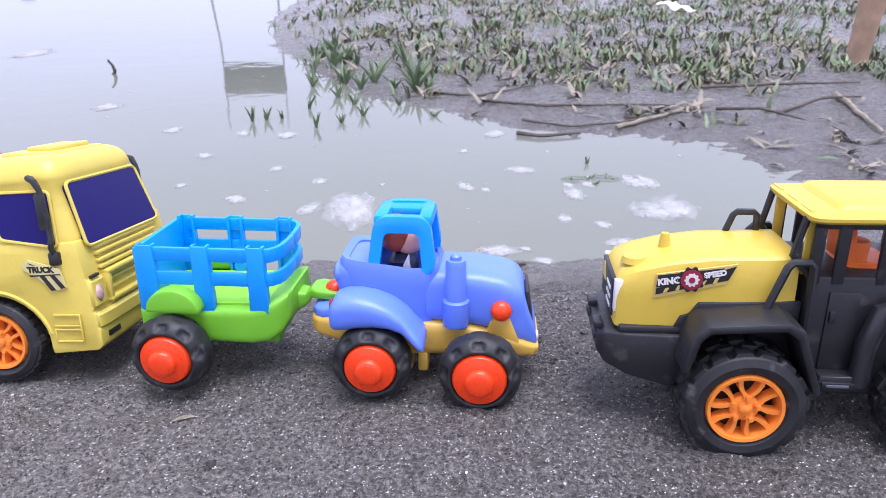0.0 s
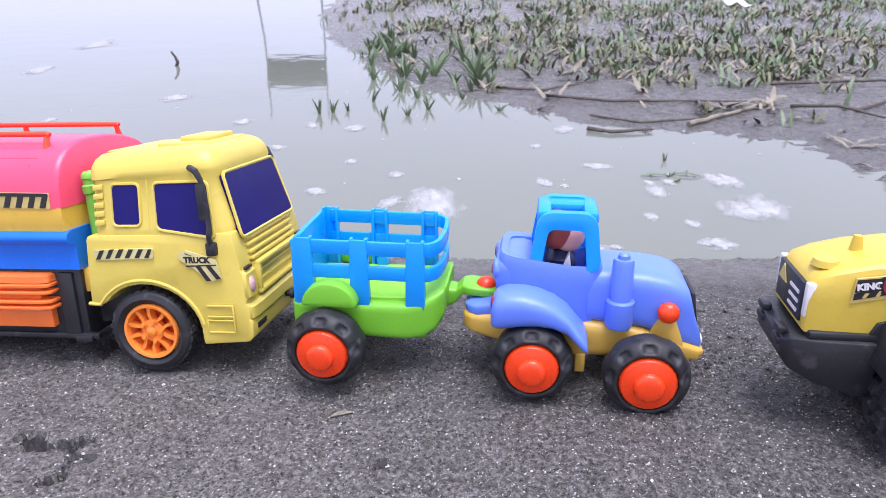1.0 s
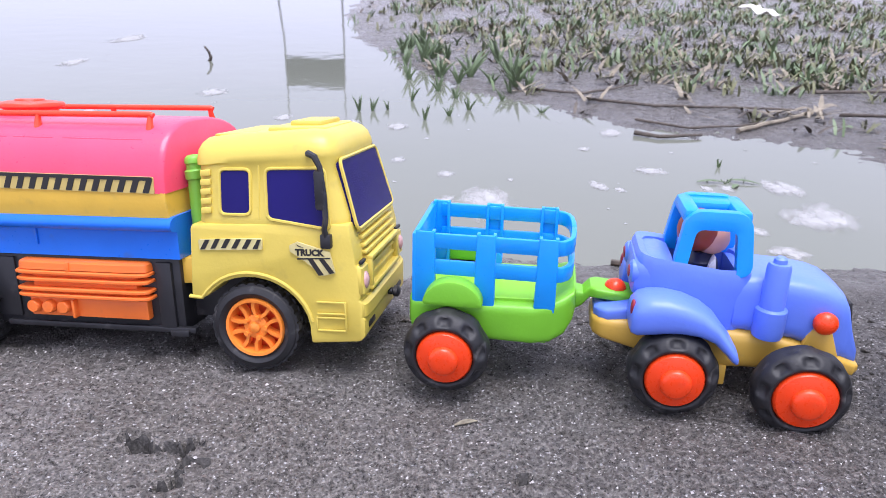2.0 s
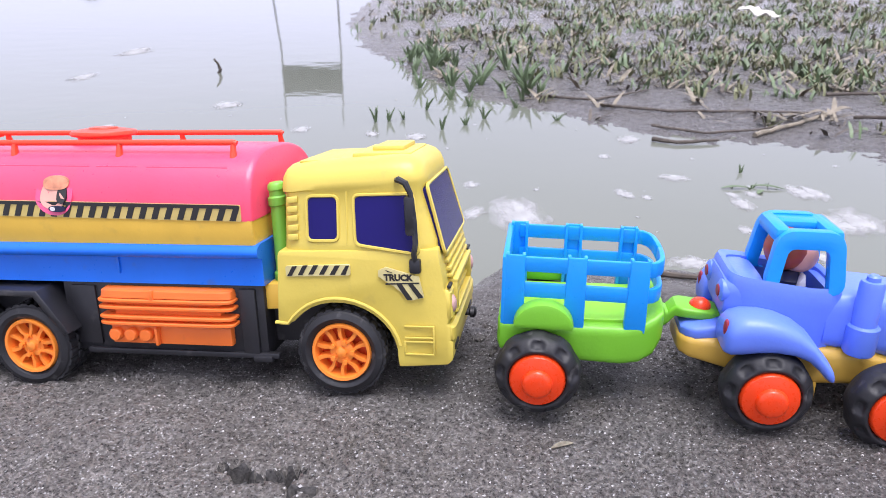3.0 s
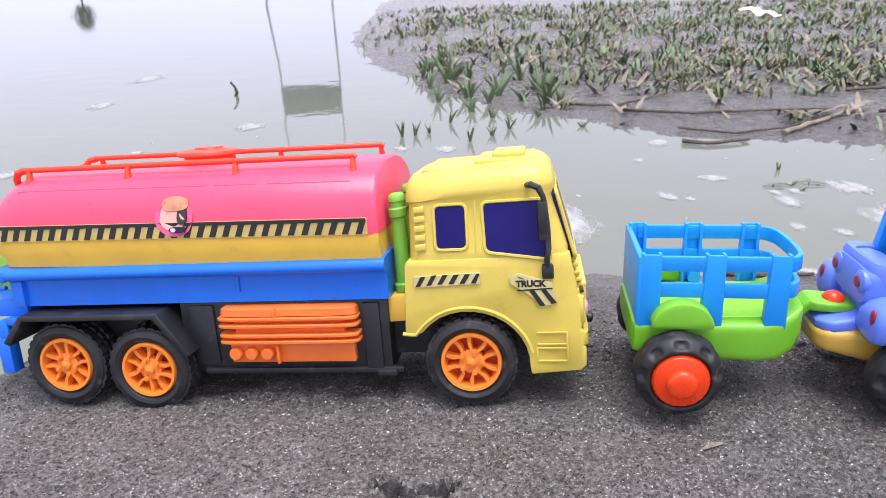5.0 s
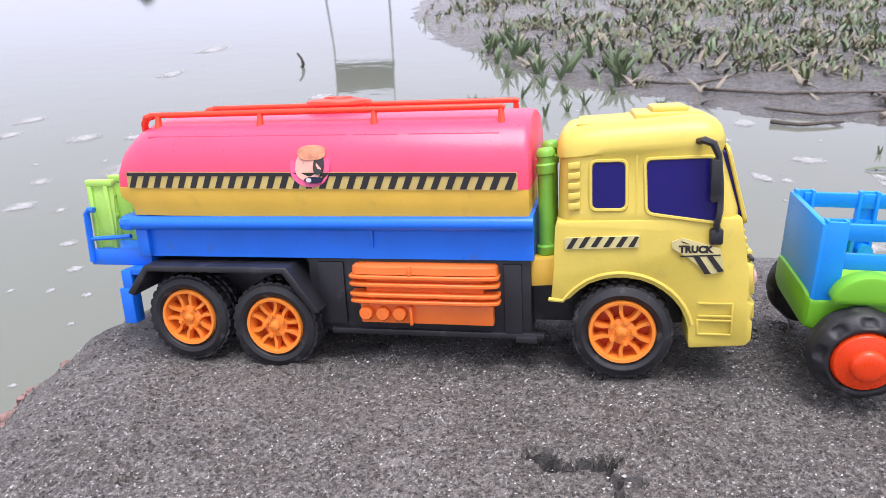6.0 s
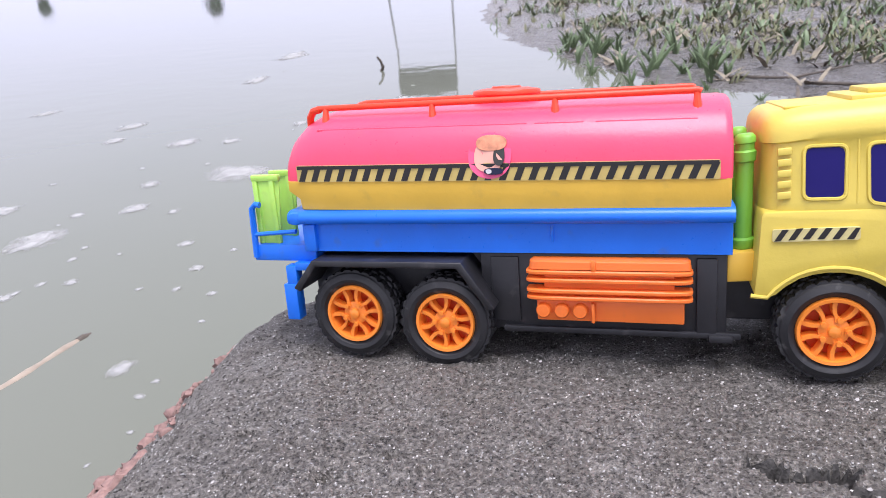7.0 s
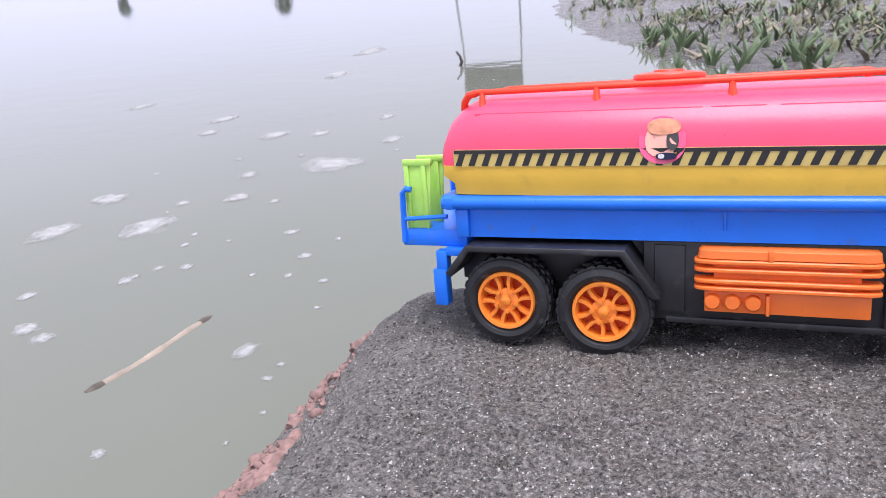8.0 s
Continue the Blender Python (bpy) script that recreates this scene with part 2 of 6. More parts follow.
def setting(name, bm, mat, label, category, kind="structure", smooth=40):
    return tagged(part(name, bm, mat, None, label, smooth), label, category, "", kind)


def bevelled(bm, amount, segments=2, sharp=30):
    if amount > 0:
        es = [e for e in bm.edges if len(e.link_faces) == 2 and e.calc_face_angle(0) > radians(sharp)]
        bmesh.ops.bevel(bm, geom=es, offset=amount, segments=segments, profile=0.5, affect="EDGES", clamp_overlap=True)
    return bm


def box(x0, x1, y0, y1, z0, z1, bevel=0.001, bm=None):
    b = bmesh.new()
    bmesh.ops.create_cube(b, size=1.0)
    for v in b.verts:
        v.co = Vector((x0 + (x1 - x0) * (v.co.x + 0.5), y0 + (y1 - y0) * (v.co.y + 0.5), z0 + (z1 - z0) * (v.co.z + 0.5)))
    bevelled(b, bevel)
    return joined(bm, b)


def joined(bm, b):
    if bm is None:
        return b
    me = bpy.data.meshes.new("tmp")
    b.to_mesh(me)
    b.free()
    bm.from_mesh(me)
    bpy.data.meshes.remove(me)
    return bm


def plate(points, y0, y1, bevel=0.0008, bm=None, shear=None):
    """An outline in x and z, given thickness along y. shear: y added at a height."""
    b = bmesh.new()
    a = [b.verts.new((x, y0, z)) for x, z in points]
    c = [b.verts.new((x, y1, z)) for x, z in points]
    b.faces.new(a)
    b.faces.new(c[::-1])
    k = len(points)
    for i in range(k):
        b.faces.new((a[i], c[i], c[(i + 1) % k], a[(i + 1) % k]))
    bmesh.ops.recalc_face_normals(b, faces=b.faces)
    bevelled(b, bevel)
    if shear:
        for v in b.verts:
            v.co.y += shear(v.co.z)
    return joined(bm, b)


def rounded(points, r, steps=5):
    """The outline with its corners rounded."""
    out, k = [], len(points)
    for i in range(k):
        p, a, c = (Vector(points[j % k]) for j in (i, i - 1, i + 1))
        d0, d1 = (a - p), (c - p)
        q = min(r, d0.length * 0.45, d1.length * 0.45)
        s, e = p + d0.normalized() * q, p + d1.normalized() * q
        for j in range(steps + 1):
            t = j / steps
            out.append(tuple(s.lerp(p, t).lerp(p.lerp(e, t), t)))
    return out


def tube(path, r, sides=8, closed=False, bm=None, cap=True):
    b = bmesh.new()
    pts = [Vector(p) for p in path]
    k = len(pts)
    radii = r if isinstance(r, (list, tuple)) else [r] * k
    rings, up = [], None
    for i, p in enumerate(pts):
        d = (pts[(i + 1) % k] - pts[i - 1]) if closed or 0 < i < k - 1 else (pts[1] - pts[0] if i == 0 else pts[-1] - pts[-2])
        d.normalize()
        if up is None:
            up = Vector((0, 0, 1)) if abs(d.z) < 0.8 else Vector((0, 1, 0))
        s = d.cross(up).normalized()
        up = s.cross(d).normalized()
        rings.append([b.verts.new(p + radii[i] * (math.cos(q) * s + math.sin(q) * up)) for q in (2 * math.pi * j / sides for j in range(sides))])
    for i in range(k if closed else k - 1):
        u, w = rings[i], rings[(i + 1) % k]
        for j in range(sides):
            b.faces.new((u[j], u[(j + 1) % sides], w[(j + 1) % sides], w[j]))
    if cap and not closed:
        b.faces.new(rings[0])
        b.faces.new(rings[-1][::-1])
    return joined(bm, b)


def lathe(profile, steps=32, centre=(0, 0, 0), bm=None, closed=False, axis="y"):
    """Profile of (radius, along) turned about an axis."""
    b = bmesh.new()
    rings = []
    for r, h in profile:
        ring = []
        for j in range(steps):
            q = 2 * math.pi * j / steps
            co = {"y": (r * math.cos(q), h, r * math.sin(q)), "z": (r * math.cos(q), r * math.sin(q), h), "x": (h, r * math.cos(q), r * math.sin(q))}[axis]
            ring.append(b.verts.new(Vector(co) + Vector(centre)))
        rings.append(ring)
    pairs = list(zip(rings, rings[1:])) + ([(rings[-1], rings[0])] if closed else [])
    for u, w in pairs:
        for j in range(steps):
            b.faces.new((u[j], u[(j + 1) % steps], w[(j + 1) % steps], w[j]))
    if not closed:
        for ring in (rings[0], rings[-1]):
            b.faces.new(ring)
    bmesh.ops.remove_doubles(b, verts=b.verts, dist=1e-6)
    return joined(bm, b)


def oval(a, c, power=2.5, steps=28):
    out = []
    for j in range(steps):
        q = 2 * math.pi * (j + 0.5) / steps
        u, w = math.cos(q), math.sin(q)
        out.append((a * math.copysign(abs(u) ** (2 / power), u), c * math.copysign(abs(w) ** (2 / power), w)))
    return out


def loft(sections, bm=None, cap=True):
    """Skin over rings of the same count of points."""
    b = bmesh.new()
    rings = [[b.verts.new(p) for p in s] for s in sections]
    k = len(rings[0])
    for u, w in zip(rings, rings[1:]):
        for j in range(k):
            b.faces.new((u[j], u[(j + 1) % k], w[(j + 1) % k], w[j]))
    if cap:
        b.faces.new(rings[0])
        b.faces.new(rings[-1][::-1])
    bmesh.ops.recalc_face_normals(b, faces=b.faces)
    return joined(bm, b)


def along_x(rows, power=4.0, steps=32, bm=None):
    """Rows of x, centre y, half width, bottom, top: rounded sections across x."""
    return loft([[(x, cy + u, (z0 + z1) / 2 + w) for u, w in oval(hw, (z1 - z0) / 2, power, steps)] for x, cy, hw, z0, z1 in rows], bm)


def along_z(rows, power=5.0, steps=36, bm=None):
    """Rows of z, x0, x1, y0, y1: rounded sections across z."""
    return loft([[((x0 + x1) / 2 + u, (y0 + y1) / 2 + w, z) for u, w in oval((x1 - x0) / 2, (y1 - y0) / 2, power, steps)] for z, x0, x1, y0, y1 in rows], bm)


def ball(c, r, squash=(1, 1, 1), bm=None, u=16, v=10):
    b = bmesh.new()
    bmesh.ops.create_uvsphere(b, u_segments=u, v_segments=v, radius=r)
    for w in b.verts:
        w.co = Vector(c) + Vector((w.co.x * squash[0], w.co.y * squash[1], w.co.z * squash[2]))
    return joined(bm, b)


def words(text, size, at, mat, parent, name, shear=0.0, depth=0.0003):
    """Letters standing in the x, z plane and facing -y."""
    c = bpy.data.curves.new(name, "FONT")
    c.body, c.size, c.extrude, c.shear, c.resolution_u = text, size, depth / 2, shear, 3
    c.align_x, c.align_y = "CENTER", "CENTER"
    c.offset = size * 0.055
    o = bpy.data.objects.new("tmp", c)
    scene.collection.objects.link(o)
    me = bpy.data.meshes.new_from_object(o.evaluated_get(bpy.context.evaluated_depsgraph_get()))
    bpy.data.objects.remove(o)
    me.materials.clear()
    me.materials.append(mat)
    ob = new(name, me)
    ob.parent = parent
    ob.matrix_basis = at @ pose(0, 0, 0, 90, 0, 0)
    return ob


# ---- the ground: one sheet of sand, pond bed and far mud ----
SHORE = [(300.0, 80.0), (60.0, 90.0), (-6.0, 40.0), (-2.6, 12.0), (-1.15, 4.55), (-0.688, 3.273), (-0.35, 2.588), (-0.138, 2.263), (0.054, 2.078), (0.234, 1.921), (0.442, 1.877), (0.702, 1.808), (0.73, 1.627), (0.782, 1.493), (0.837, 1.286), (0.66, 0.92), (300.0, 0.7)]


def inside(x, y, poly):
    c = False
    for (ax, ay), (bx, by) in zip(poly, poly[1:] + poly[:1]):
        if (ay > y) != (by > y) and x < (bx - ax) * (y - ay) / (by - ay) + ax:
            c = not c
    return c


def shore_distance(x, y):
    d = 1e9
    for (ax, ay), (bx, by) in zip(SHORE, SHORE[1:]):
        t = max(0, min(1, ((x - ax) * (bx - ax) + (y - ay) * (by - ay)) / ((bx - ax) ** 2 + (by - ay) ** 2)))
        d = min(d, math.hypot(x - ax - t * (bx - ax), y - ay - t * (by - ay)))
    return d if inside(x, y, SHORE) else -d


def smooth_pos(v, s):
    return s * math.log1p(math.exp(min(v / s, 40)))


def sand_top(x, y):
    """Height of the sand bank before small relief."""
    z = -0.0437 * (max(y, 0.15) - 0.57) + 0.0035 + RISE * (min(max(x, -0.7), 0.6) + 0.134)
    wob = 0.022 * noise.noise((x * 7, y * 7, 3.1)) + 0.012 * noise.noise((x * 22, y * 22, 8.0)) + 0.005 * noise.noise((x * 60, y * 60, 1.0))
    left = -0.475 - x + wob + 0.20 * min(max(0, 0.55 - y), 0.35)
    back = y - 0.70 + wob
    corner = (0.70 * (y - 0.655) - 0.75 * (x + 0.44)) + wob if x < -0.2 else -1
    z -= 0.95 * smooth_pos(left, 0.010) + 0.29 * smooth_pos(back, 0.03)
    if corner > -0.3:
        z -= 0.35 * smooth_pos(corner, 0.012)
    z -= 0.09 * smooth_pos(y - 0.60, 0.012) * min(1, max(0, (-0.06 - x) / 0.06))
    return max(z, -0.30)


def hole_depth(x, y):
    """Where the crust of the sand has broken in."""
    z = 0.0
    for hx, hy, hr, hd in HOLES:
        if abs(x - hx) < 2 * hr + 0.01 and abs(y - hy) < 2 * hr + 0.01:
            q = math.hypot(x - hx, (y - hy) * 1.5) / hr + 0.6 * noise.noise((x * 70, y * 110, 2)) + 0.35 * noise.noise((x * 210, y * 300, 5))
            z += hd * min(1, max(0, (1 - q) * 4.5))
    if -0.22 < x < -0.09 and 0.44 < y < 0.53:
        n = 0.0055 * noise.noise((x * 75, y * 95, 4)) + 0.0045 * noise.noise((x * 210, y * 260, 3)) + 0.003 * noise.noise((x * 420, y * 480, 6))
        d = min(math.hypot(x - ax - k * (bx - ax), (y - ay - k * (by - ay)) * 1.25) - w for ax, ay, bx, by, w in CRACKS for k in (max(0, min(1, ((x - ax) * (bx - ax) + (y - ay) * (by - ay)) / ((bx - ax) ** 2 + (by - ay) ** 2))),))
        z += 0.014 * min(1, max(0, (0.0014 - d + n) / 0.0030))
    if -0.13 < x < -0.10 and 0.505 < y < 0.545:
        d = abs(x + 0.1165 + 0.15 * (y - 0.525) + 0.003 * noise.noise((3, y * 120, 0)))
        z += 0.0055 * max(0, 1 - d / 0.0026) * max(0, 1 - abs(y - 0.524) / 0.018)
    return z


def ground_height(x, y, fine=True):
    z = sand_top(x, y)
    if y > 0.7:
        s = shore_distance(x, y)
        m = WATER + (0.004 + 0.030 * (1 - math.exp(-max(s, 0) / 0.9)) if s > 0 else max(0.05 * s, -0.25) + 0.004)
        m += (0.010 * noise.noise((x * 3.1, y * 3.1, 1.7)) + 0.006 * noise.noise((x * 11, y * 11, 5.2))) * min(1, max(0, 0.35 + s))
        z = max(z, m)
    if fine:
        z += 0.0027 * noise.noise((x * 22, y * 22, 0)) + 0.0021 * noise.noise((x * 60, y * 60, 4)) + 0.0015 * noise.noise((x * 140, y * 140, 9)) + 0.0008 * noise.noise((x * 300, y * 300, 2)) - 0.0035 * max(0, noise.noise((x * 48, y * 48, 7)) - 0.42)
        z -= hole_depth(x, y)
    return z


CRACKS = [(-0.176, 0.499, -0.160, 0.493, 0.0035), (-0.160, 0.494, -0.142, 0.495, 0.0050), (-0.142, 0.494, -0.137, 0.484, 0.0030), (-0.134, 0.488, -0.126, 0.487, 0.0012), (-0.137, 0.478, -0.135, 0.466, 0.0022), (-0.174, 0.480, -0.170, 0.476, 0.0018)]
HOLES = [(-0.365, 0.575, 0.055, 0.0016), (0.025, 0.494, 0.0052, 0.013), (-0.415, 0.478, 0.005, 0.006), (-0.30, 0.60, 0.03, 0.003), (-0.17, 0.60, 0.03, 0.003), (-0.36, 0.455, 0.006, 0.005), (0.044, 0.535, 0.004, 0.006), (0.052, 0.529, 0.003, 0.005), (-0.335, 0.475, 0.004, 0.005), (-0.27, 0.49, 0.004, 0.004)]


def spread(lo, hi, step, far_lo, far_hi, growth, cap, near_lo, near_hi):
    """Lines that lie close in the middle, capped at a step nearby and wider far off."""
    mid = list(np.arange(lo, hi, step))
    a, s, x = [], step, lo
    while x > far_lo:
        s = min(s * growth, cap) if x > near_lo else s * 1.2
        x -= s
        a.append(x)
    c, s, x = [], step, mid[-1]
    while x < far_hi:
        s = min(s * growth, cap) if x < near_hi else s * 1.2
        x += s
        c.append(x)
    return a[::-1] + mid + c


def build_ground():
    xs, ys = spread(-0.60, 0.44, 0.0021, -400, 400, 1.16, 0.022, -1.3, 1.5), spread(0.36, 0.80, 0.0019, -60, 900, 1.09, 0.016, 0.2, 3.4)
    verts = [(x, y, ground_height(x, y)) for y in ys for x in xs]
    k = len(xs)
    faces = [(j * k + i, j * k + i + 1, (j + 1) * k + i + 1, (j + 1) * k + i) for j in range(len(ys) - 1) for i in range(k - 1)]
    me = bpy.data.meshes.new("ground")
    me.from_pydata(verts, [], faces)
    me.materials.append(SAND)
    me.materials.append(SHADED_SAND)
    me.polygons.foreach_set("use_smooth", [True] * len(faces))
    # faces in the holes take the darker sand that carries their shade
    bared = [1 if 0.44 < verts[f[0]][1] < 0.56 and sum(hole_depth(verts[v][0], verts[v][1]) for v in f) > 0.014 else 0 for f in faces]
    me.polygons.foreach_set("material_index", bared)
    return tagged(new("ground", me), "damp grey speckled sand bank sloping into a pond", "sand", "", "structure")


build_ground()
bm = bmesh.new()
bmesh.ops.create_grid(bm, x_segments=8, y_segments=8, size=1)
for v in bm.verts:
    v.co = Vector((v.co.x * 300, 200 + v.co.y * 210, WATER))
setting("water", bm, WATER_MAT, "still murky grey-green pond water reflecting a bright sky", "water")


# ---- wheels ----
def spoked_wheel(parent, x, y, z, r, width, side, rim_r, name="wheel", spin=0.3, tread=4, deep=0.958, disc=None):
    """A tyre with lugs and an open rim with five forked spokes; side -1 faces -y."""
    w = new(name)
    w.parent = parent
    w.matrix_basis = pose(x, y, z, 0, spin * 57, 0) if side < 0 else pose(x, y, z, 0, 0, 180)
    h = width
    rows = [(rim_r, 0.0015, 0), (rim_r + 0.0018, -0.0004, 0), (r * 0.80, -0.0012, 0), (r * 0.92, 0.0004, 0), (r * 0.945, 0.0014, 0)]
    rows += [(r, h * k, lane) for k, lane in ((0.07, 1), (0.20, 1), (0.34, 1), (0.36, 0), (0.40, 0), (0.42, 2), (0.58, 2), (0.60, 0), (0.64, 0), (0.66, 1), (0.80, 1), (0.93, 1))]
    rows += [(r * 0.945, h - 0.0014, 0), (r * 0.9, h - 0.0005, 0), (rim_r, h - 0.001, 0), (rim_r * 0.97, h / 2, 0)]
    steps, bm = 112, bmesh.new()
    rings = []
    for rad, along, lane in rows:
        ring = []
        for j in range(steps):
            q = 2 * math.pi * j / steps
            low = (j + (tread // 2 if lane == 2 else 0)) % tread < (1 if tread == 4 else 2) if lane else along > 0.001 and along < h - 0.001 and rad == r
            k = rad * (deep if low else 1.0)
            ring.append(bm.verts.new((k * math.cos(q), along, k * math.sin(q))))
        rings.append(ring)
    for u, v in zip(rings, rings[1:] + rings[:1]):
        for j in range(steps):
            bm.faces.new((u[j], u[(j + 1) % steps], v[(j + 1) % steps], v[j]))
    part("tyre", bm, TYRE, w, "black rubber tyre with block tread", 25)
    rim = lathe([(rim_r, 0.0012), (rim_r - 0.0006, -0.0006), (rim_r - 0.0022, -0.0004), (rim_r - 0.0028, 0.002), (rim_r - 0.0034, 0.0095), (rim_r - 0.0034, 0.0110), (rim_r, 0.0110)], 44, closed=True)
    for i in range(5):
        q = 2 * math.pi * i / 5
        for s in (-1, 1):
            k = rim_r / 0.018
            pts = [(0.0008 * s * k, 0.0045), (0.0010 * s * k, rim_r * 0.36), (0.0034 * s * k, rim_r * 0.52), (0.0047 * s * k, rim_r * 0.70), (0.0051 * s * k, rim_r - 0.0022)]
            rows = []
            for px, pz in pts:
                t = 0.0011 * rim_r / 0.018
                rows.append([(px - t, 0.0012, pz), (px + t, 0.0012, pz), (px + t * 1.3, 0.0062, pz), (px - t * 1.3, 0.0062, pz)])
            b = loft(rows)
            bmesh.ops.transform(b, matrix=Matrix.Rotation(q, 4, "Y"), verts=b.verts)
            rim = joined(rim, b)
        rim = lathe([(0.0013, -0.0006), (0.0014, 0.004)], 10, (0.0064 * math.sin(q), 0, 0.0064 * math.cos(q)), rim)
    rim = lathe([(0.001, -0.0006), (0.0028, 0.0002), (0.0034, 0.0016), (0.0072, 0.0022), (0.0072, 0.006)], 20, (0, 0, 0), rim)
    part("rim", rim, RIM, w)
    # backing disc, its colour carries the shade in the spoke gaps
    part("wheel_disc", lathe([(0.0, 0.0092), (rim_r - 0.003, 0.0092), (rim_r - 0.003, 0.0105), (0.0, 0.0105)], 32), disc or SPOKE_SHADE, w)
    return w


def dented_wheel(parent, x, y, z, r, width, side, rim_r):
    """A fat toy tyre with oval dents round its shoulder and a domed hub."""
    w = new("wheel")
    w.parent = parent
    w.matrix_basis = pose(x, y, z, 0, 0, 0) if side < 0 else pose(x, y, z, 0, 0, 180)
    h = width
    prof = [(rim_r, 0.003), (rim_r + 0.0006, 0.0006)] + [(r * k, y) for k, y in ((0.72, 0.0), (0.75, 0.0001), (0.78, 0.0004), (0.81, 0.0009), (0.84, 0.0015), (0.87, 0.0022), (0.90, 0.0031), (0.93, 0.0042), (0.955, 0.0056), (0.975, 0.0072))]
    prof += [(r * 0.99, h * 0.42), (r, h * 0.5), (r, h * 0.6), (r * 0.99, h * 0.7), (r * 0.97, h - 0.0045), (r * 0.88, h - 0.001), (rim_r, h - 0.001), (rim_r * 0.96, h / 2)]
    b = lathe(prof, 128, closed=True)
    for v in b.verts:
        rad = math.hypot(v.co.x, v.co.z) / r
        q = math.atan2(v.co.z, v.co.x) / (2 * math.pi) * 9 + 0.2
        u = q % 1 - 0.5
        if v.co.y < h * 0.4 and rad > 0.71:
            d = math.exp(-((u / 0.24) ** 4) - (((rad - 0.845) / 0.075) ** 4))
            v.co.y += 0.0024 * d
            v.co.x *= 1 - 0.035 * d
            v.co.z *= 1 - 0.035 * d
        elif rad > 0.9:
            k = 1 - 0.03 * math.exp(-(((q + 0.5) % 1 - 0.5) / 0.24) ** 4)
            v.co.x *= k
            v.co.z *= k
    part("tyre", b, TYRE, w, "black rubber tyre with oval dents", 60)
    g = rim_r
    part("hub_cap", lathe([(g, 0.004), (g, 0.001), (g * 0.93, -0.0008), (g * 0.80, -0.0014), (g * 0.62, -0.0022), (g * 0.54, -0.0024), (g * 0.525, -0.0042), (g * 0.48, -0.0054), (g * 0.38, -0.0061), (g * 0.2, -0.0064), (0.0, -0.0065)], 36), HUB, w, "bright orange-red domed hub cap")
    return w


# ---- tanker truck ----
def hazard_band(parent, x0, x1, z0, z1, y, bars, base, lean=0.5, rim=True, name="hazard_sticker"):
    st = part(name, plate(rounded([(x0, z0), (x1, z0), (x1, z1), (x0, z1)], 0.001), y - 0.0004, y + 0.0012, 0), base, parent, "worn yellow sticker with black hazard bars")
    step = (x1 - x0) / bars
    hgt = z1 - z0
    for i in range(bars):
        a = x0 + step * (i + 0.12)
        w = step * 0.46
        sh = hgt * lean
        top = z1 - (0.0012 if rim else 0.0004)
        b = plate([(a, z0 + 0.0004), (a + w, z0 + 0.0004), (min(a + w + sh, x1 - 0.0002), top), (min(a + sh, x1 - 0.0004), top)], y - 0.0007, y - 0.0002, 0)
        part("bar", b, INK, st)
    if rim:
        part("edge_line", plate([(x0 + 0.0006, z1 - 0.0022), (x1 - 0.0006, z1 - 0.0022), (x1 - 0.0006, z1 - 0.0002), (x0 + 0.0006, z1 - 0.0002)], y - 0.0008, y - 0.0001, 0), INK, st)
    return st


